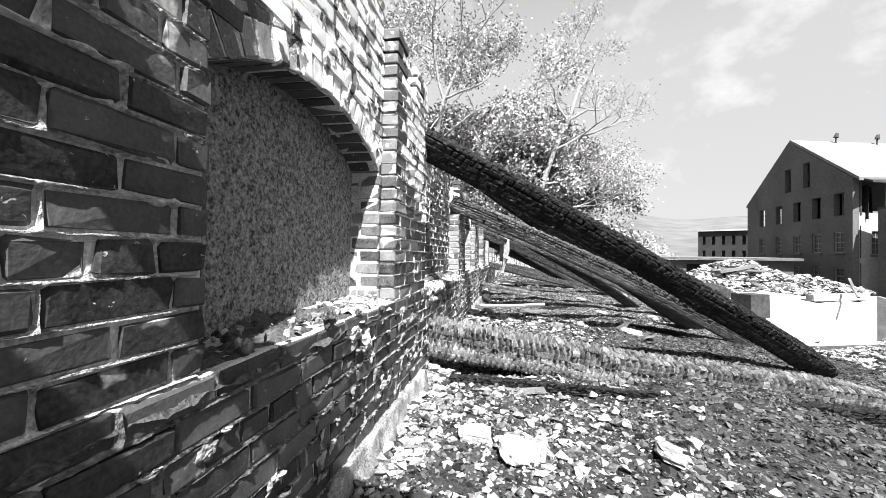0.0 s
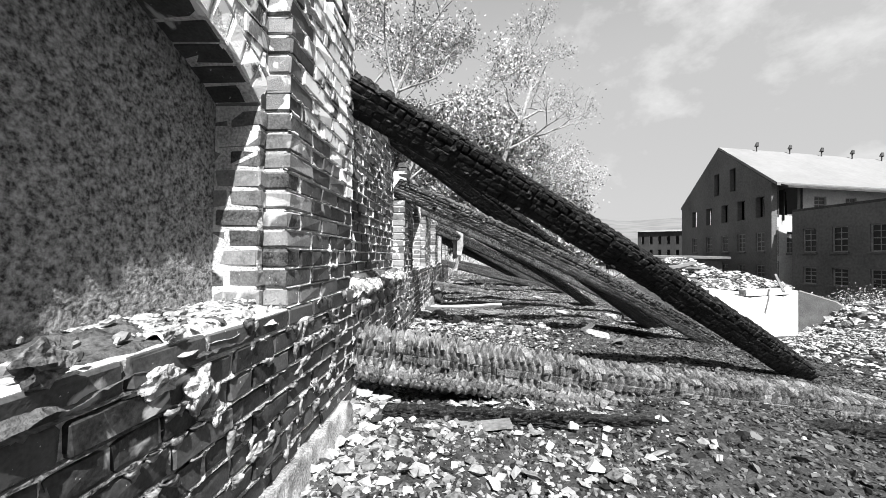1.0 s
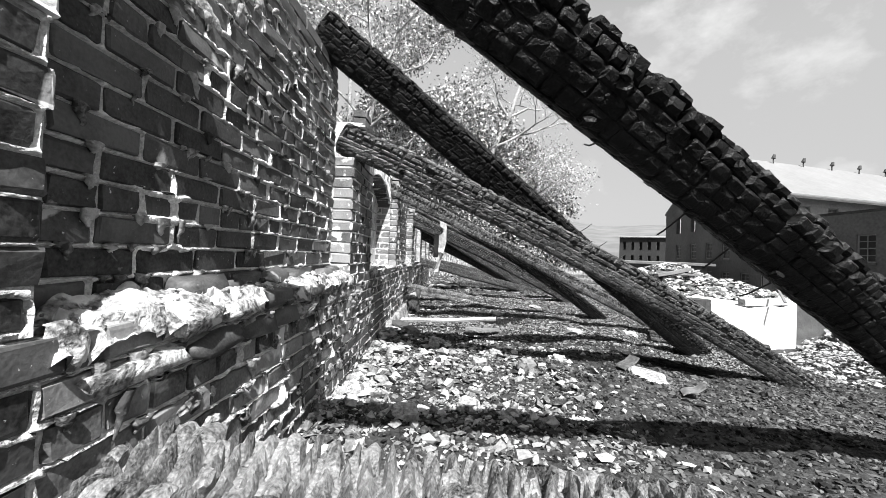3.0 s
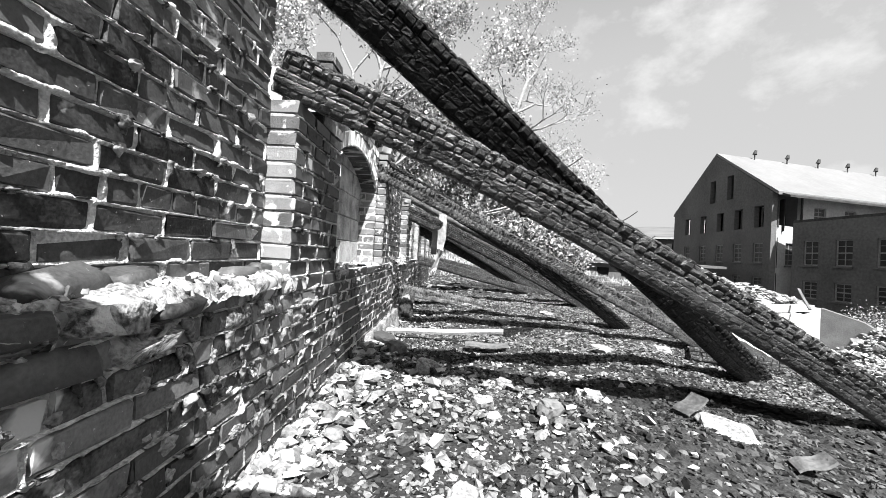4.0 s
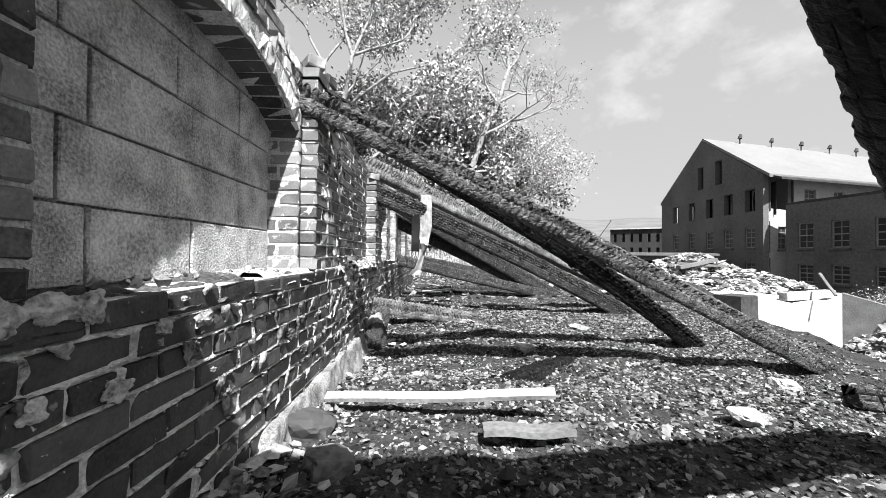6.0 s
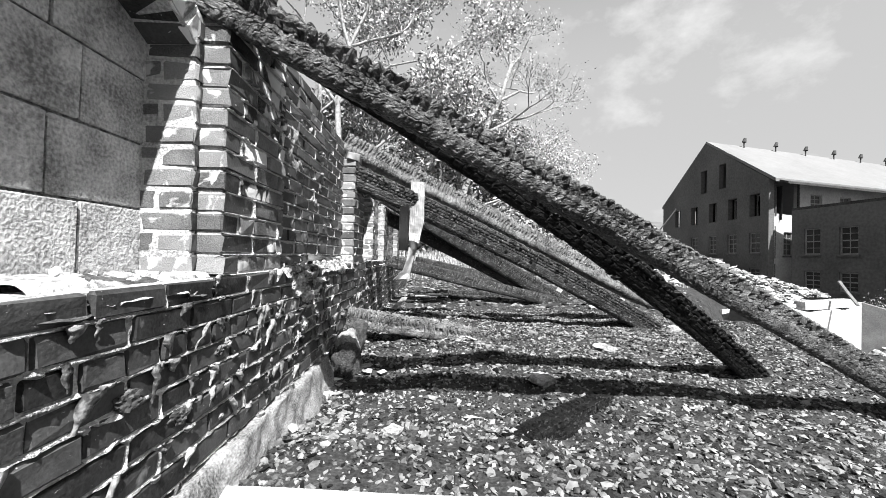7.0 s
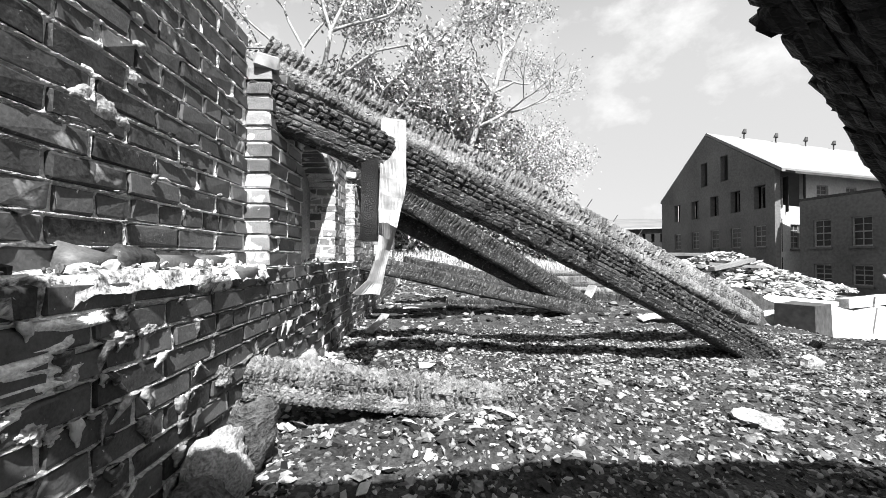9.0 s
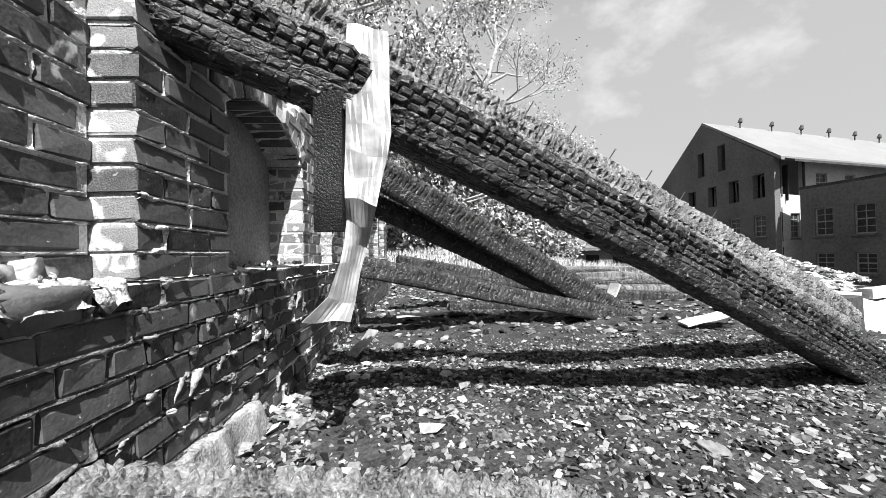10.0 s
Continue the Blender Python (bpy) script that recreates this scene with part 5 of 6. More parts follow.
def plank(a, b, wide, thick, material, label, name="board", roll=0.0):
    """A worn board between two points."""
    a, b = Vector(a), Vector(b)
    L = (b - a).length
    n = 12
    bm = bmesh.new()
    rings = []
    for i in range(n + 1):
        s = i / n
        warp = 0.006 * math.sin(s * 7 + L)
        rings.append([bm.verts.new((L * s + 0.004 * noise.noise(Vector((s * 9, k, L))), (yy + 0.06 * noise.noise(Vector((s * 6, k, 2 * L)))) * wide / 2, zz * thick / 2 + warp)) for k, (yy, zz) in enumerate(((-1, -0.8), (-0.94, 1), (0.94, 1), (1, -0.8)))])
    for r0, r1 in zip(rings, rings[1:]):
        for k in range(4):
            bm.faces.new((r0[k], r0[(k + 1) % 4], r1[(k + 1) % 4], r1[k]))
    bm.faces.new(rings[0])
    bm.faces.new(rings[-1][::-1])
    bmesh.ops.recalc_face_normals(bm, faces=bm.faces)
    ob = part(name, bm, material, None)
    rot = (b - a).to_track_quat("X", "Z").to_matrix().to_4x4()
    ob.matrix_world = Matrix.Translation(a) @ rot @ pose(0, 0, 0, roll)
    return tagged(ob, label, "board")


plank((-0.62, 6.47, 0.17), (0.44, 6.30, 0.25), 0.05, 0.025, BOARD, "pale weathered board lying across dark debris", roll=25)
plank((0.10, 6.15, 0.16), (0.46, 6.13, 0.17), 0.09, 0.025, DULL, "short grey board lying in the debris")
plank((-0.35, 2.50, 0.13), (0.12, 2.52, 0.15), 0.10, 0.012, DULL, "bent grey metal plate lying under the fallen timber")


def strap(x, y, z, reach, rise, wide, label):
    """A flat metal band bent into a low bow, one end turned down into the debris."""
    n, rows = 22, []
    for i in range(n + 1):
        a = math.pi * (0.12 + 0.92 * i / n)
        c = np.array((x - reach * math.cos(a) * 0.5, y - 0.02 * math.sin(3 * a), z + rise * math.sin(a)))
        rows += [c + (0.004 * math.sin(i), -wide / 2, 0), c + (0, wide / 2, 0.003 * math.cos(2 * i))]
    k = np.arange(n)[:, None] * 2
    ob = link("metal_strap", np_mesh("metal_strap", np.array(rows), k + np.array([[0, 1, 3, 2]]), BOARD, True))
    ob.modifiers.new("thickness", "SOLIDIFY").thickness = 0.006
    return tagged(ob, label, "metal strap")


strap(0.17, 8.47, 0.13, 0.36, 0.08, 0.045, "bent pale metal strap standing out of the debris")
plank((2.3, 11.05, 0.14), (2.75, 10.95, 0.28), 0.22, 0.02, BOARD, "pale broken board tilted on the debris")
plank((2.15, 12.2, 0.16), (2.3, 12.25, 0.42), 0.16, 0.02, BOARD, "pale broken board tilted on the debris")
plank((0.35, 12.2, 0.17), (1.15, 12.35, 0.17), 0.30, 0.02, BOARD, "wide pale board lying flat on the debris")
plank((-0.35, 11.6, 0.2), (0.2, 11.7, 0.22), 0.14, 0.02, BOARD, "pale board lying flat on the debris")
plank((1.35, 4.47, 0.14), (1.46, 4.43, 0.20), 0.10, 0.010, DULL, "grey roof slate tilted in the debris", "slate")
plank((1.20, 4.97, 0.14), (1.32, 5.0, 0.22), 0.11, 0.010, DULL, "grey roof slate tilted in the debris", "slate")
plank((-0.55, 10.25, 0.16), (-0.42, 10.4, 0.30), 0.10, 0.01, TIN, "crumpled pale foil by the wall foot", "foil")

# ---- strip of sheet metal and a charred board hung over a timber ----
rows_strip = ((-0.215, 8.87, 1.53, 0.115), (-0.21, 8.80, 1.50, 0.12), (-0.21, 8.785, 1.40, 0.125), (-0.212, 8.78, 1.30, 0.125), (-0.21, 8.775, 1.20, 0.13), (-0.215, 8.77, 1.12, 0.12), (-0.225, 8.765, 1.05, 0.105), (-0.23, 8.735, 0.98, 0.085), (-0.242, 8.77, 0.92, 0.07), (-0.255, 8.785, 0.86, 0.058), (-0.27, 8.78, 0.80, 0.05), (-0.295, 8.78, 0.70, 0.065), (-0.335, 8.76, 0.645, 0.12))
v, f = [], []
for i, (x, y, z, w) in enumerate(rows_strip):
    for k in np.linspace(-0.5, 0.5, 9):
        v.append((x + k * w, y + 0.007 * math.sin(k * 7 + i * 1.3) + 0.05 * k * (i > 8), z + 0.006 * math.sin(i * 2.1 + k * 5) - 0.02 * k))
for i in range(len(rows_strip) - 1):
    for k in range(8):
        f.append((i * 9 + k, i * 9 + k + 1, i * 9 + k + 10, i * 9 + k + 9))
strip = link("metal_strip", np_mesh("metal_strip", np.array(v), np.array(f), TIN, False))
th = strip.modifiers.new("thickness", "SOLIDIFY")
th.thickness = 0.004
tagged(strip, "crumpled pale sheet-metal strip hanging over a burnt timber", "metal strip")
plank((-0.325, 8.78, 0.90), (-0.325, 8.79, 1.30), 0.085, 0.04, CHAR, "charred board end hanging beside the metal strip", "hanging_board")

# ---- lower yard: pale wall, rubble and timbers ----
def flat_wall(p, q, z0, tops, thick, holes, parent, material, name="wall"):
    """A wall from p to q on plan whose top runs through (share, z) points; holes: (share0, share1, z0, z1)."""
    p, q = Vector((*p, 0)), Vector((*q, 0))
    L = (q - p).length
    d = (q - p) / L
    nrm = Vector((d.y, -d.x, 0))
    low = min(t[1] for t in tops)
    xs = sorted({0.0, 1.0, *[h[0] for h in holes], *[h[1] for h in holes], *[t[0] for t in tops]})
    zs = sorted({z0, *[h[2] for h in holes], *[h[3] for h in holes]})
    zs = [z for z in zs if z < low] + [low]
    bm = bmesh.new()
    extra = [h for h in holes if h[3] > low]

    def top(s):
        for (a, za), (b, zb) in zip(tops, tops[1:]):
            if a <= s <= b:
                return za + (zb - za) * (s - a) / (b - a)
        return tops[-1][1]

    def quad(s0, s1, za0, za1, zb0, zb1):
        bm.faces.new([bm.verts.new(p + d * L * s + Vector((0, 0, z))) for s, z in ((s0, za0), (s1, za1), (s1, zb1), (s0, zb0))])
    for a, b in zip(xs, xs[1:]):
        mid = (a + b) / 2
        for u, v in zip(zs, zs[1:]):
            if not any(h[0] < mid < h[1] and h[2] < (u + v) / 2 < h[3] for h in holes):
                quad(a, b, u, u, v, v)
        lo = low
        for h in sorted([h for h in extra if h[0] < mid < h[1]], key=lambda k: k[2]):
            if h[2] > lo:
                quad(a, b, lo, lo, h[2], h[2])
            lo = h[3]
        if top(a) > lo + 0.001 or top(b) > lo + 0.001:
            quad(a, b, lo, lo, max(top(a), lo), max(top(b), lo))
    bmesh.ops.remove_doubles(bm, verts=bm.verts, dist=0.001)
    ret = bmesh.ops.extrude_face_region(bm, geom=bm.faces[:])
    bmesh.ops.translate(bm, verts=[e for e in ret["geom"] if isinstance(e, bmesh.types.BMVert)], vec=-nrm * thick)
    bmesh.ops.recalc_face_normals(bm, faces=bm.faces)
    return part(name, bm, material, parent), p, d, nrm, L


def slab(corners, thick, parent, name, material, label=""):
    """A flat piece through four corners with thickness downward."""
    bm = bmesh.new()
    f = bm.faces.new([bm.verts.new(c) for c in corners])
    ret = bmesh.ops.extrude_face_region(bm, geom=[f])
    bmesh.ops.translate(bm, verts=[e for e in ret["geom"] if isinstance(e, bmesh.types.BMVert)], vec=(0, 0, -thick))
    bmesh.ops.recalc_face_normals(bm, faces=bm.faces)
    return part(name, bm, material, parent, label)


yard_wall = hold("yard_wall", "white sunlit foundation wall in the lower yard, its top broken", "foundation wall", kind="structure", at=(10, 16, -2))
flat_wall((7.6, 15.3), (13.9, 17.5), -2.5, ((0, -0.40), (0.45, -0.42), (0.5, -0.50), (0.62, -0.62), (0.8, -0.52), (0.9, -0.60), (1, -0.34)), 0.35, [], yard_wall, CONCRETE, "face")
flat_wall((13.9, 17.5), (16.2, 14.6), -2.5, ((0, -0.34), (0.3, -0.7), (0.45, -1.1), (0.7, -1.4), (1, -2.0)), 0.35, [], yard_wall, DULL, "return_wall")
slab([(7.4, 15.5, -0.36), (11.0, 16.75, -0.36), (10.6, 18.2, -0.34), (7.0, 17.0, -0.34)], 0.12, yard_wall, "coping", CONCRETE)
plank((11.2, 16.85, -0.42), (13.6, 17.6, -0.38), 0.3, 0.28, BOARD, "grey timber lying along the top of the white wall", "timber")
plank((7.7, 14.7, -0.62), (8.5, 15.1, -0.62), 0.7, 0.9, TRIM, "dark burnt timber crate beside the white wall", "crate")


def pile(n, cx, cy, rx, ry, top, base, small, large, material, g, label):
    """A heap of broken pieces."""
    r, a = np.sqrt(g.random(n)), g.uniform(0, 2 * np.pi, n)
    x, y = cx + rx * r * np.cos(a), cy + ry * r * np.sin(a)
    z = base + (top - base) * np.clip(1 - r ** 1.3, 0, 1) * g.uniform(0.75, 1.05, n)
    sz = small * 0.7 + (large - small) * g.random(n) ** 4
    v = RIM[None] * (1 + 0.5 * (g.random((n, 7, 3)) - 0.5)) + 0.4 * (g.random((n, 7, 3)) - 0.5)
    v = v * (sz[:, None] * g.uniform((0.7, 0.5, 0.25), (1.2, 1.0, 0.7), (n, 3)))[:, None, :]
    az, tx = g.uniform(0, 2 * np.pi, (2, n))
    ca, sa, ct, st = np.cos(az)[:, None], np.sin(az)[:, None], np.cos(0.5 * np.sin(tx))[:, None], np.sin(0.5 * np.sin(tx))[:, None]
    yy, zz = v[..., 1] * ct - v[..., 2] * st, v[..., 1] * st + v[..., 2] * ct
    v = np.stack([v[..., 0] * ca - yy * sa, v[..., 0] * sa + yy * ca, zz], -1) + np.stack([x, y, z], 1)[:, None, :]
    ob = link("rubble_pile", np_mesh("rubble_pile", v.reshape(-1, 3), (RIM_F[None] + 7 * np.arange(n)[:, None, None]).reshape(-1, 3), material))
    return tagged(ob, label, "rubble", kind="stuff")


pile(6000, 10.2, 19.9, 3.6, 2.2, 1.0, -0.5, 0.05, 0.24, RUBBLE, g, "heap of pale broken masonry in the yard")
pile(1500, 14.2, 22.0, 3.0, 1.5, 0.3, -0.5, 0.05, 0.22, RUBBLE, g, "heap of pale broken masonry in the yard")
pile(4200, 12.5, 13.3, 4.0, 2.6, -1.2, -2.3, 0.04, 0.15, SLAB, g, "pale broken masonry strewn below the white wall")
pile(1400, 15.3, 16.2, 2.0, 1.8, -0.6, -2.2, 0.06, 0.25, RUBBLE, g, "pale broken masonry below the white wall's corner")
pile(2200, 5.2, 8.0, 1.2, 4.5, -0.4, -1.6, 0.03, 0.14, RUBBLE, g, "pale rubble on the slope at the terrace edge")
pile(1100, 8.6, 18.6, 4.5, 1.0, -0.1, -0.5, 0.04, 0.2, RUBBLE, g, "pale rubble along the slab edge")
for a, b, w in (((8.9, 18.6, 0.45), (10.6, 19.0, 0.75), 0.22), ((9.0, 18.9, 0.62), (10.9, 18.9, 0.50), 0.16), ((12.3, 16.2, -0.3), (12.6, 17.0, 0.35), 0.08), ((15.2, 13.0, -1.6), (16.5, 13.6, -0.7), 0.14)):
    plank(a, b, w, w * 0.6, DULL, "grey broken timber sticking out of the rubble", "timber")

# ---- far buildings ----
def window(parent, p, d, nrm, L, hole, inset=0.10, broken=False):
    """A sash window set back in its opening: frame, rails, panes, sill; broken: burnt out but for its frame."""
    s0, s1, z0, z1 = hole
    a = p + d * L * s0 - nrm * inset
    w = L * (s1 - s0)
    rot = np.array(Matrix(((d.x, -nrm.x, 0), (d.y, -nrm.y, 0), (0, 0, 1))))
    o = np.array((a.x, a.y, 0))

    def put(lo, hi):
        return block(lo, hi, 0.008, 0.0) @ rot.T + o
    t, zm = 0.08, (z0 + z1) / 2
    ring = np.array([(x, y, z) for y in (0.0, 0.1) for x, z in ((0, z0), (w, z0), (w, z1), (0, z1), (t, z0 + t), (w - t, z0 + t), (w - t, z1 - t), (t, z1 - t))])
    quads = []
    for k in range(4):
        n = (k + 1) % 4
        quads += [(k, n, 4 + n, 4 + k), (8 + n, 8 + k, 12 + k, 12 + n), (4 + k, 4 + n, 12 + n, 12 + k), (n, k, 8 + k, 8 + n)]
    win = link("window", np_mesh("window", ring @ rot.T + o, np.array(quads), FRAME), parent)
    # flat dark panel behind the sash; the interior's shade is its colour
    link("room_shade", blocks_mesh("room_shade", [put((-0.9, 0.36, z0 - 0.4), (w + 0.9, 0.40, z1 + 0.4))], VOID), win)
    link("sill", blocks_mesh("sill", [put((-0.1, -0.22, z0 - 0.14), (w + 0.1, -0.01, z0 - 0.01))], MILL), win)
    if broken:
        return win
    link("meeting_rail", blocks_mesh("meeting_rail", [put((t, 0, zm - 0.04), (w - t, 0.09, zm + 0.04))], FRAME), win)
    link("glazing_bar", blocks_mesh("glazing_bar", [put((w / 2 - 0.025, 0.02, z0 + t), (w / 2 + 0.025, 0.07, z1 - t))], FRAME), win)
    for zq in ((z0 + zm) / 2, (zm + z1) / 2):
        link("glazing_bar", blocks_mesh("glazing_bar", [put((t, 0.02, zq - 0.02), (w - t, 0.07, zq + 0.02))], FRAME), win)
    link("pane", blocks_mesh("pane", [put((t, 0.05, z0 + t), (w - t, 0.06, zm))], GLASS), win)
    link("pane", blocks_mesh("pane", [put((t, 0.045, zm), (w - t, 0.055, z1 - t))], GLASS), win)
    return win


mill = hold("mill_building", "dark painted three-storey brick mill with a pale gabled roof", "building", at=(26.6, 41.9, -0.6))
C0, C1 = (25.8, 33.8), (27.5, 50.0)
ZB, ZE, ZP = -2.6, 7.35, 12.4
dirv = Vector((C1[0] - C0[0], C1[1] - C0[1])).normalized()
away = Vector((0.97, 0.243))
holes = []
for za, zb in ((4.6, 6.4), (1.65, 3.3), (-0.85, 0.45)):
    for s in (0.090, 0.254, 0.422, 0.605, 0.80):
        holes.append((s - 0.036, s + 0.036, za, zb))
attic = [(0.338 - 0.030, 0.338 + 0.030, 7.55, 9.8), (0.512 - 0.030, 0.512 + 0.030, 7.55, 9.8)]
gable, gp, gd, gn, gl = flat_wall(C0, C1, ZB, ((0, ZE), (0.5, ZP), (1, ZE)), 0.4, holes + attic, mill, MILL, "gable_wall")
gn = gn if gn.x < 0 else -gn
for h in holes:
    window(mill, gp, gd, gn, gl, h, -0.30 if h[2] < 4 else 0.16, h[2] > 4)
# attic openings are backed by dark panels painted as inner shade
for s0, s1, z0, z1 in attic:
    c = gp + gd * gl * s0 - gn * 0.5
    e = gp + gd * gl * s1 - gn * 0.5
    bm = bmesh.new()
    bm.faces.new([bm.verts.new((q.x, q.y, z)) for q, z in ((c, z0 - 0.2), (e, z0 - 0.2), (e, z1 + 0.2), (c, z1 + 0.2))])
    ret = bmesh.ops.extrude_face_region(bm, geom=bm.faces[:])
    bmesh.ops.translate(bm, verts=[x for x in ret["geom"] if isinstance(x, bmesh.types.BMVert)], vec=-gn * 0.2)
    part("attic_shade", bm, VOID, mill)
LEN = 44.0


def at_mill(s, along, z):
    q = Vector(C0) + dirv * gl * s + away * along
    return (q.x, q.y, z)


side_holes = [((3.9 + 3.4 * k) / LEN, (5.2 + 3.4 * k) / LEN, 5.0, 6.4) for k in range(10)] + [(1.0 / LEN, 2.0 / LEN, 1.5, 3.3)]
# paler than the gable: the sun on this side is in its colour
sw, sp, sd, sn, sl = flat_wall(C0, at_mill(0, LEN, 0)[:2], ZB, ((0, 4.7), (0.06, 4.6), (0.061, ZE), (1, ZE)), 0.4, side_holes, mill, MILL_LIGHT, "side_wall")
sn = sn if sn.y < 0 else -sn
for h in side_holes:
    window(mill, sp, sd, sn, sl, h)
for s in (0.0, 0.056):
    q = np.array(at_mill(0, LEN * s + 0.1, 0))
    link("post", rods_mesh("post", [rod(q + (0, 0, 4.5), q + (0, 0, ZE), 0.08, 0.08, 6)], TRIM), mill)
# dark slab in place of the shade inside the open loft
slab([at_mill(0.12, 0.2, ZE - 0.3), at_mill(0.12, 2.7, ZE - 0.3), at_mill(0.11, 2.7, 4.4), at_mill(0.11, 0.2, 4.4)], 0.1, mill, "loft_shade", VOID)
slab([at_mill(-0.03, -0.4, ZE - 0.05), at_mill(-0.03, LEN, ZE - 0.05), at_mill(0.5, LEN, ZP + 0.2), at_mill(0.5, -0.4, ZP + 0.2)], 0.25, mill, "roof", MILL_ROOF)
slab([at_mill(1.03, -0.4, ZE - 0.05), at_mill(0.5, -0.4, ZP + 0.2), at_mill(0.5, LEN, ZP + 0.2), at_mill(1.03, LEN, ZE - 0.05)], 0.25, mill, "roof", MILL_ROOF)
slab([at_mill(-0.08, 0.0, ZE - 0.45), at_mill(-0.08, LEN, ZE - 0.45), at_mill(-0.02, LEN, ZE - 0.1), at_mill(-0.02, 0.0, ZE - 0.1)], 0.15, mill, "eave", TRIM)
for k in range(7):
    q = np.array(at_mill(0.47, 4.0 + 4.3 * k, ZP - 0.1))
    vent = link("roof_vent", rods_mesh("roof_vent", [rod(q, q + (0, 0, 0.55), 0.06, 0.06, 8)], TRIM), mill)
    link("cowl", rods_mesh("cowl", [rod(q + (0, 0, 0.55), q + (0.1, 0, 0.95), 0.20, 0.12, 10)], TRIM), vent)
q = np.array(at_mill(-0.06, 14.0, 5.2))
link("flue", rods_mesh("flue", [rod(q, q + (0, 0, 3.4), 0.09, 0.09, 8)], TRIM), mill)

low = hold("workshop_building", "low dark brick workshop joined to the mill", "building", at=(26.8, 25, -0.6))
D0, D1 = (28.2, 6.0), (26.4, 32.6)
lholes = []
for y in (31.2, 29.0, 26.6, 24.2, 21.8, 19.4, 17.0):
    s = (y - D0[1]) / (D1[1] - D0[1])
    lholes += [(s - 0.020, s + 0.020, 1.55, 3.35), (s - 0.020, s + 0.020, -0.85, 0.4)]
lw, lp, ld, ln, ll = flat_wall(D0, D1, ZB, ((0, 4.75), (1, 4.75)), 0.4, lholes, low, MILL, "front_wall")
ln = ln if ln.x < 0 else -ln
for h in lholes:
    window(low, lp, ld, ln, ll, h, -0.30)
slab([(27.9, 5.8, 4.95), (48, 5.8, 4.95), (48, 33.4, 4.95), (26.1, 32.7, 4.95)], 0.25, low, "roof", TRIM)

annex = hold("annex_building", "distant two-storey brick mill wing with rows of windows", "building", at=(50, 90, -0.6))
aholes = [(0.04 + 0.095 * k, 0.075 + 0.095 * k, z0, z0 + 1.9) for k in range(10) for z0 in (1.0, 4.2)]
aw, ap, ad, an, al = flat_wall((42.0, 96.0), (58.0, 86.0), ZB, ((0, 7.3), (1, 7.3)), 0.5, aholes, annex, ANNEX, "front_wall")
an = an if an.y < 0 else -an
# near-black panels give the annex openings their inner shade
for s0, s1, z0, z1 in aholes:
    c, e = ap + ad * al * s0 - an * 0.6, ap + ad * al * s1 - an * 0.6
    bm = bmesh.new()
    bm.faces.new([bm.verts.new((q.x, q.y, z)) for q, z in ((c, z0 - 0.2), (e, z0 - 0.2), (e, z1 + 0.2), (c, z1 + 0.2))])
    ret = bmesh.ops.extrude_face_region(bm, geom=bm.faces[:])
    bmesh.ops.translate(bm, verts=[x for x in ret["geom"] if isinstance(x, bmesh.types.BMVert)], vec=-an * 0.2)
    part("window", bm, VOID, annex)
slab([(41.6, 95.5, 7.5), (58.2, 85.4, 7.5), (66, 98, 7.6), (49, 108, 7.6)], 0.3, annex, "roof", MILL_LIGHT)

shed = hold("shed", "low dark flat-roofed shed beyond the debris", "shed", at=(15, 40, -0.5))
flat_wall((13.5, 41.5), (23.5, 37.0), ZB, ((0, 0.9), (1, 0.9)), 0.3, [(0.1 + 0.2 * k, 0.2 + 0.2 * k, -0.3, 0.5) for k in range(4)], shed, MILL, "front_wall")
# dark sheet behind the openings, coloured as the shed's inner shade
flat_wall((13.5, 41.8), (23.5, 37.4), ZB, ((0, 0.85), (1, 0.85)), 0.2, [], shed, VOID, "inner_shade")
slab([(13.0, 41.2, 1.15), (23.8, 36.3, 1.15), (25.5, 41, 1.25), (15, 46, 1.25)], 0.2, shed, "roof", DULL)

# ---- trees, bushes and weeds ----
def leaf_quads(centres, spread, per, size, g):
    """Small leaves round each centre, turned at random, as quads."""
    n = len(centres) * per
    c = np.repeat(centres, per, axis=0) + g.normal(0, 1, (n, 3)) * spread
    a = g.normal(0, 1, (n, 3))
    a /= np.linalg.norm(a, axis=1)[:, None]
    b = np.cross(a, g.normal(0, 1, (n, 3)))
    b /= np.linalg.norm(b, axis=1)[:, None]
    s = size * (0.5 + g.random((n, 1)))
    v = np.stack([c - a * s, c + b * s * 0.45, c + a * s, c - b * s * 0.45], 1).reshape(-1, 3)
    return v, np.arange(4 * n).reshape(-1, 4)


def grow(g, p, d, length, r, depth, rods, tips, spread=0.55, bare=0.0):
    """One limb and its forks."""
    segs = 3
    for k in range(segs):
        q = p + d * length / segs
        rods.append(rod(p, q, r * (1 - 0.22 * k / segs), r * (1 - 0.22 * (k + 1) / segs), 6 if depth > 2 else 4))
        p = q
        d = d + g.normal(0, 0.10, 3) + np.array((0, 0, 0.05))
        d /= np.linalg.norm(d)
        if depth <= 2:
            tips.append(p)
    if depth == 0:
        return
    for k in range(2 if depth > 3 else 3):
        e = d + g.normal(0, spread, 3)
        e[2] = abs(e[2]) * 0.7 + 0.15 if depth > 1 else e[2]
        e /= np.linalg.norm(e)
        grow(g, p, e, length * g.uniform(0.62, 0.85), r * 0.62, depth - 1, rods, tips, spread, bare)


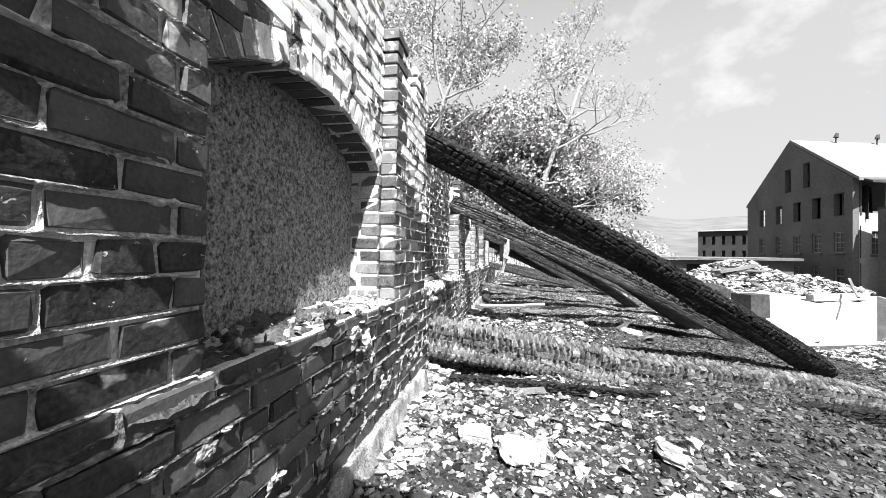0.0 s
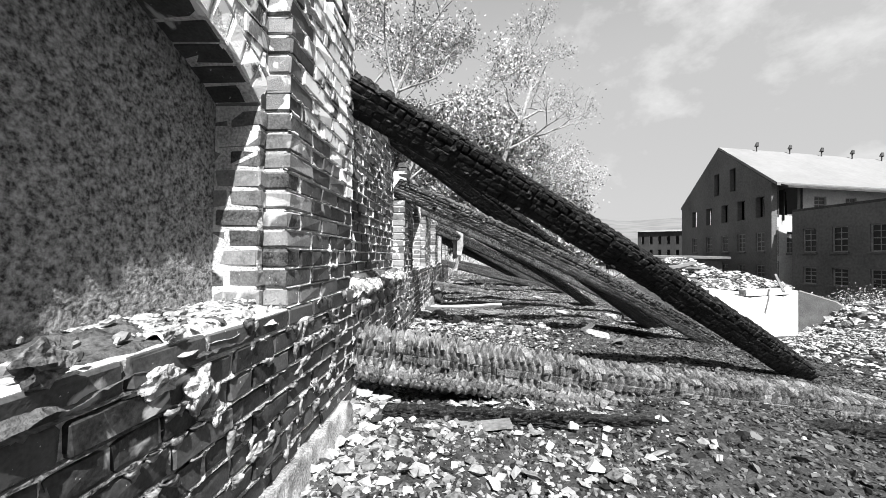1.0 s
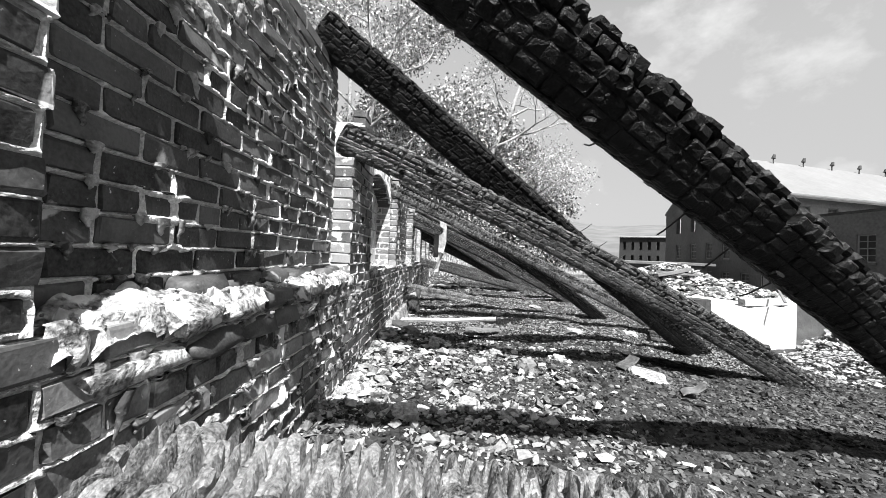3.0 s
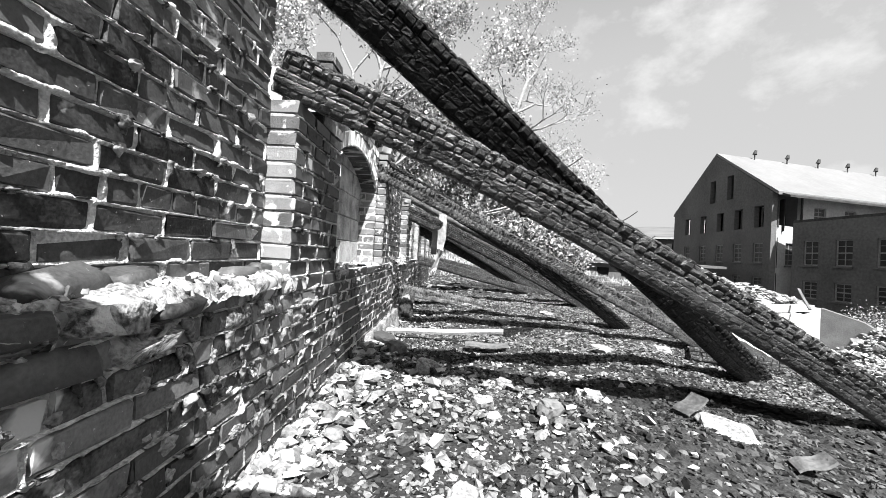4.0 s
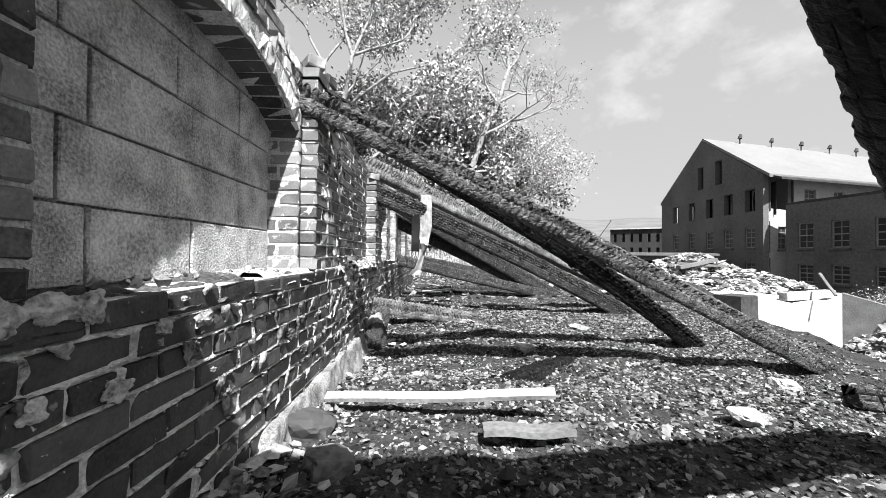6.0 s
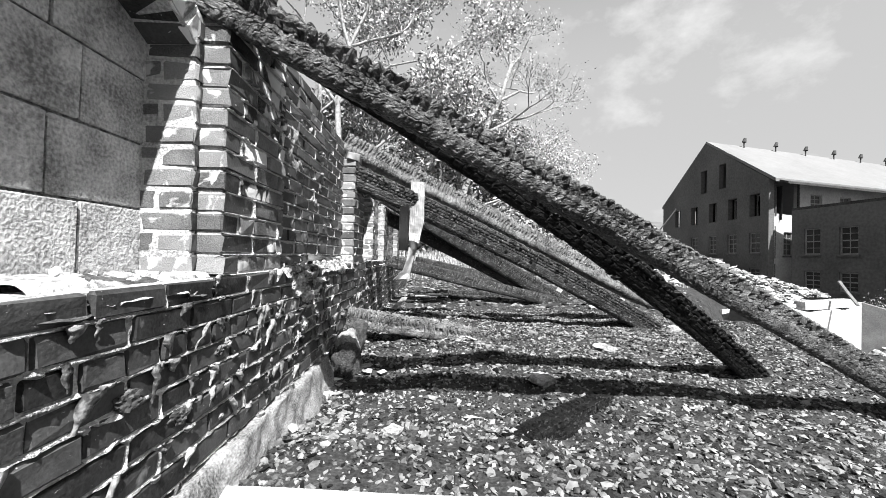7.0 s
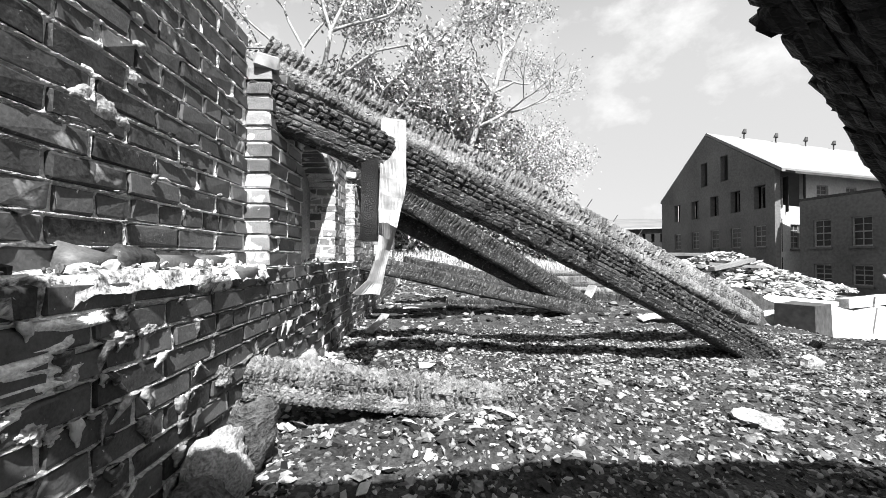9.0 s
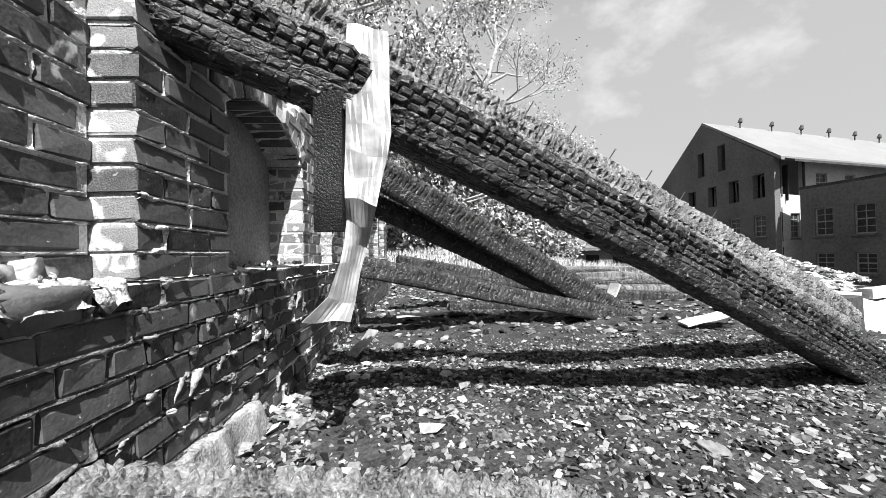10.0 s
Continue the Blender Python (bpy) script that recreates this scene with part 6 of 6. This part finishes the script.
def tree(x, y, z, trunk, limbs, seed, leaf, label, size=0.12, per=10, spread=0.45, leaf_share=1.0, radius=0.35, depth=4, bare_from=99.0):
    """A trunk that follows given points, limbs with forks, and a loose crown of leaves."""
    g = np.random.default_rng(seed)
    base_p = np.array((x, y, z))
    rods, tips = [], []
    pts = [base_p + np.array(q) for q in trunk]
    for k, (p, q) in enumerate(zip(pts, pts[1:])):
        rods.append(rod(p, q, radius * (1 - 0.6 * k / len(pts)), radius * (1 - 0.6 * (k + 1) / len(pts)), 10))
    for at_k, d, length, r in limbs:
        d = np.array(d, float)
        grow(g, pts[at_k], d / np.linalg.norm(d), length, r, depth, rods, tips)
    ob = hold("tree", label, "tree", "trees behind the ruin", at=(x, y, z))
    link("trunk", rods_mesh("trunk", rods, BARK), ob)
    tips = np.array(tips)
    tips = tips[g.random(len(tips)) < leaf_share * np.where(tips[:, 2] - z > bare_from, 0.22, 1.0)]
    v, f = leaf_quads(tips, spread, per, size, g)
    link("crown", np_mesh("crown", v, f, leaf), ob)
    return ob


tree(1.2, 36.0, 1.0, ((0, 0, 0), (0.6, 0, 3.5), (1.5, 0, 6.7), (2.5, 0, 9.8), (3.7, 0, 12.5), (4.6, 0, 15.3), (4.4, 0, 17.6)), ((1, (1.0, -0.2, 0.22), 3.3, 0.10), (1, (1.0, 0.3, 0.12), 3.0, 0.09), (1, (-0.9, 0.2, 0.6), 1.9, 0.12), (2, (1.0, 0.3, 0.15), 3.2, 0.11), (2, (-0.9, -0.2, 0.8), 2.0, 0.12), (3, (1.0, -0.1, 0.42), 2.6, 0.15), (3, (-0.8, 0.2, 0.9), 2.1, 0.12), (4, (1.0, 0.1, 0.55), 2.0, 0.12), (4, (-0.8, -0.2, 0.9), 1.9, 0.11), (5, (0.8, 0.1, 0.9), 1.6, 0.10), (5, (-0.6, 0.1, 1.0), 1.5, 0.09), (6, (0.2, 0, 1.0), 1.5, 0.09), (6, (-0.4, 0.1, 1.0), 1.4, 0.08)), 5, LEAF, "tall tree with pale forked limbs and thin sunlit leaves", 0.075, 17, 0.42, 0.50, 0.30, 5, 10.0)
tree(-5.2, 25.0, 0.5, ((0, 0, 0), (0.2, 0, 4), (0.0, 0, 8.0), (0.5, 0, 11.0)), ((1, (0.8, -0.1, 0.8), 3.2, 0.09), (2, (0.9, 0, 0.8), 3.4, 0.09), (2, (-0.7, 0, 0.9), 3.0, 0.09), (3, (0.4, 0.1, 1), 3.2, 0.09), (3, (-0.3, -0.1, 1), 3.2, 0.09), (3, (1.0, 0.2, 0.5), 3.0, 0.08)), 9, LEAF, "slender tree with pale limbs and feathery sunlit leaves", 0.10, 14, 0.34, 0.8, 0.2)
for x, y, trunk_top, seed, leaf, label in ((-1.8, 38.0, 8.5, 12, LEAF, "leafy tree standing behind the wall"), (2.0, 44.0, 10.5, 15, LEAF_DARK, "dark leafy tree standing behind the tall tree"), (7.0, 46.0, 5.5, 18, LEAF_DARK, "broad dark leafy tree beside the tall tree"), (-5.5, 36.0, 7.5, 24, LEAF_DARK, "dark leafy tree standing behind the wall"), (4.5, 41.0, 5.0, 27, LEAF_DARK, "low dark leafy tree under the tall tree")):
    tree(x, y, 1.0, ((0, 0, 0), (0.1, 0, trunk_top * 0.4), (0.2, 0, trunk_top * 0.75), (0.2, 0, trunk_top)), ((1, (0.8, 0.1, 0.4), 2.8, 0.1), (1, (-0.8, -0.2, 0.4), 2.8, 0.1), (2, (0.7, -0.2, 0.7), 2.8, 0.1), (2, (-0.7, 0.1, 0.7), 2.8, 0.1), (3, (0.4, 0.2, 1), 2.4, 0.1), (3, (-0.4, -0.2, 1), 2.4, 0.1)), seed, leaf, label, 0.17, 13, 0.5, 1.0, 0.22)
tree(-9.0, 33.0, 1.0, ((0, 0, 0), (0.1, 0, 5), (0.4, 0, 10.0), (0.4, 0, 14.0)), ((1, (0.8, 0.1, 0.6), 3.4, 0.1), (2, (-0.7, 0, 0.6), 3.4, 0.1), (2, (0.8, 0, 0.7), 3.4, 0.1), (3, (-0.5, 0, 0.9), 3.0, 0.1), (3, (0.6, 0, 0.9), 3.0, 0.1)), 21, LEAF, "slender tree with feathery sunlit leaves", 0.14, 12, 0.42, 0.9, 0.25)


def bush(x, y, z, rx, rz, seed, leaf, label, n=420, per=11, size=0.15):
    g = np.random.default_rng(seed)
    c = g.normal(0, 0.42, (n, 3)) * (rx, rx, rz) + (x, y, z + rz * 0.7)
    c = c[c[:, 2] > z - 0.1]
    v, f = leaf_quads(c, 0.28, per, size, g)
    ob = hold("bush", label, "bush", "bushes along the bank", at=(x, y, z))
    link("foliage", np_mesh("foliage", v, f, leaf), ob)
    g2 = np.random.default_rng(seed + 1)
    link("stems", rods_mesh("stems", [rod((x, y, z - 0.2), np.array((x, y, z)) + g2.normal(0, 1, 3) * (rx * 0.4, rx * 0.4, 0.2) + (0, 0, rz * 0.9), 0.04, 0.012, 5) for _ in range(9)], BARK), ob)
    return ob


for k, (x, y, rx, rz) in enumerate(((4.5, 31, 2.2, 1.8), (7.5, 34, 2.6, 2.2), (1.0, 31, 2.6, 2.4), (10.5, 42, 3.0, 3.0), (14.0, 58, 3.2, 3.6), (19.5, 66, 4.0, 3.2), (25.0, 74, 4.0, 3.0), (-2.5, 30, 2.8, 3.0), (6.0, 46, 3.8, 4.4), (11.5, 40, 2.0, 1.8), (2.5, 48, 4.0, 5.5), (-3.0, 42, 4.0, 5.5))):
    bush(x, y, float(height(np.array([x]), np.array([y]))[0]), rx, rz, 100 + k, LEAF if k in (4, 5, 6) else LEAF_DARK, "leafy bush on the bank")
for k, (x, y, rx, rz) in enumerate(((19.0, 17.0, 1.6, 0.9), (21.0, 19.0, 1.8, 0.9), (22.0, 22.5, 1.6, 1.0), (18.0, 21.0, 1.4, 0.7), (23.0, 15.5, 1.8, 0.9))):
    bush(x, y, float(height(np.array([x]), np.array([y]))[0]), rx, rz * 0.8, 140 + k, GRASS, "tall pale weeds in the yard", 420, 16, 0.05)

gg = np.random.default_rng(77)
n = 16000
x, y = gg.uniform(-6, 9, n), gg.uniform(16.5, 42, n)
z = height(x, y)
hgt = gg.uniform(0.08, 0.30, n)
dx, dy = gg.normal(0, 0.05, n), gg.normal(0, 0.05, n)
v = np.stack([np.stack([x - 0.02, y, z - 0.02], 1), np.stack([x + 0.02, y, z - 0.02], 1), np.stack([x + dx, y + dy, z + hgt], 1)], 1).reshape(-1, 3)
tagged(link("grass", np_mesh("grass", v, np.arange(3 * n).reshape(-1, 3), GRASS)), "sunlit dry grass on the bank", "grass", kind="stuff")
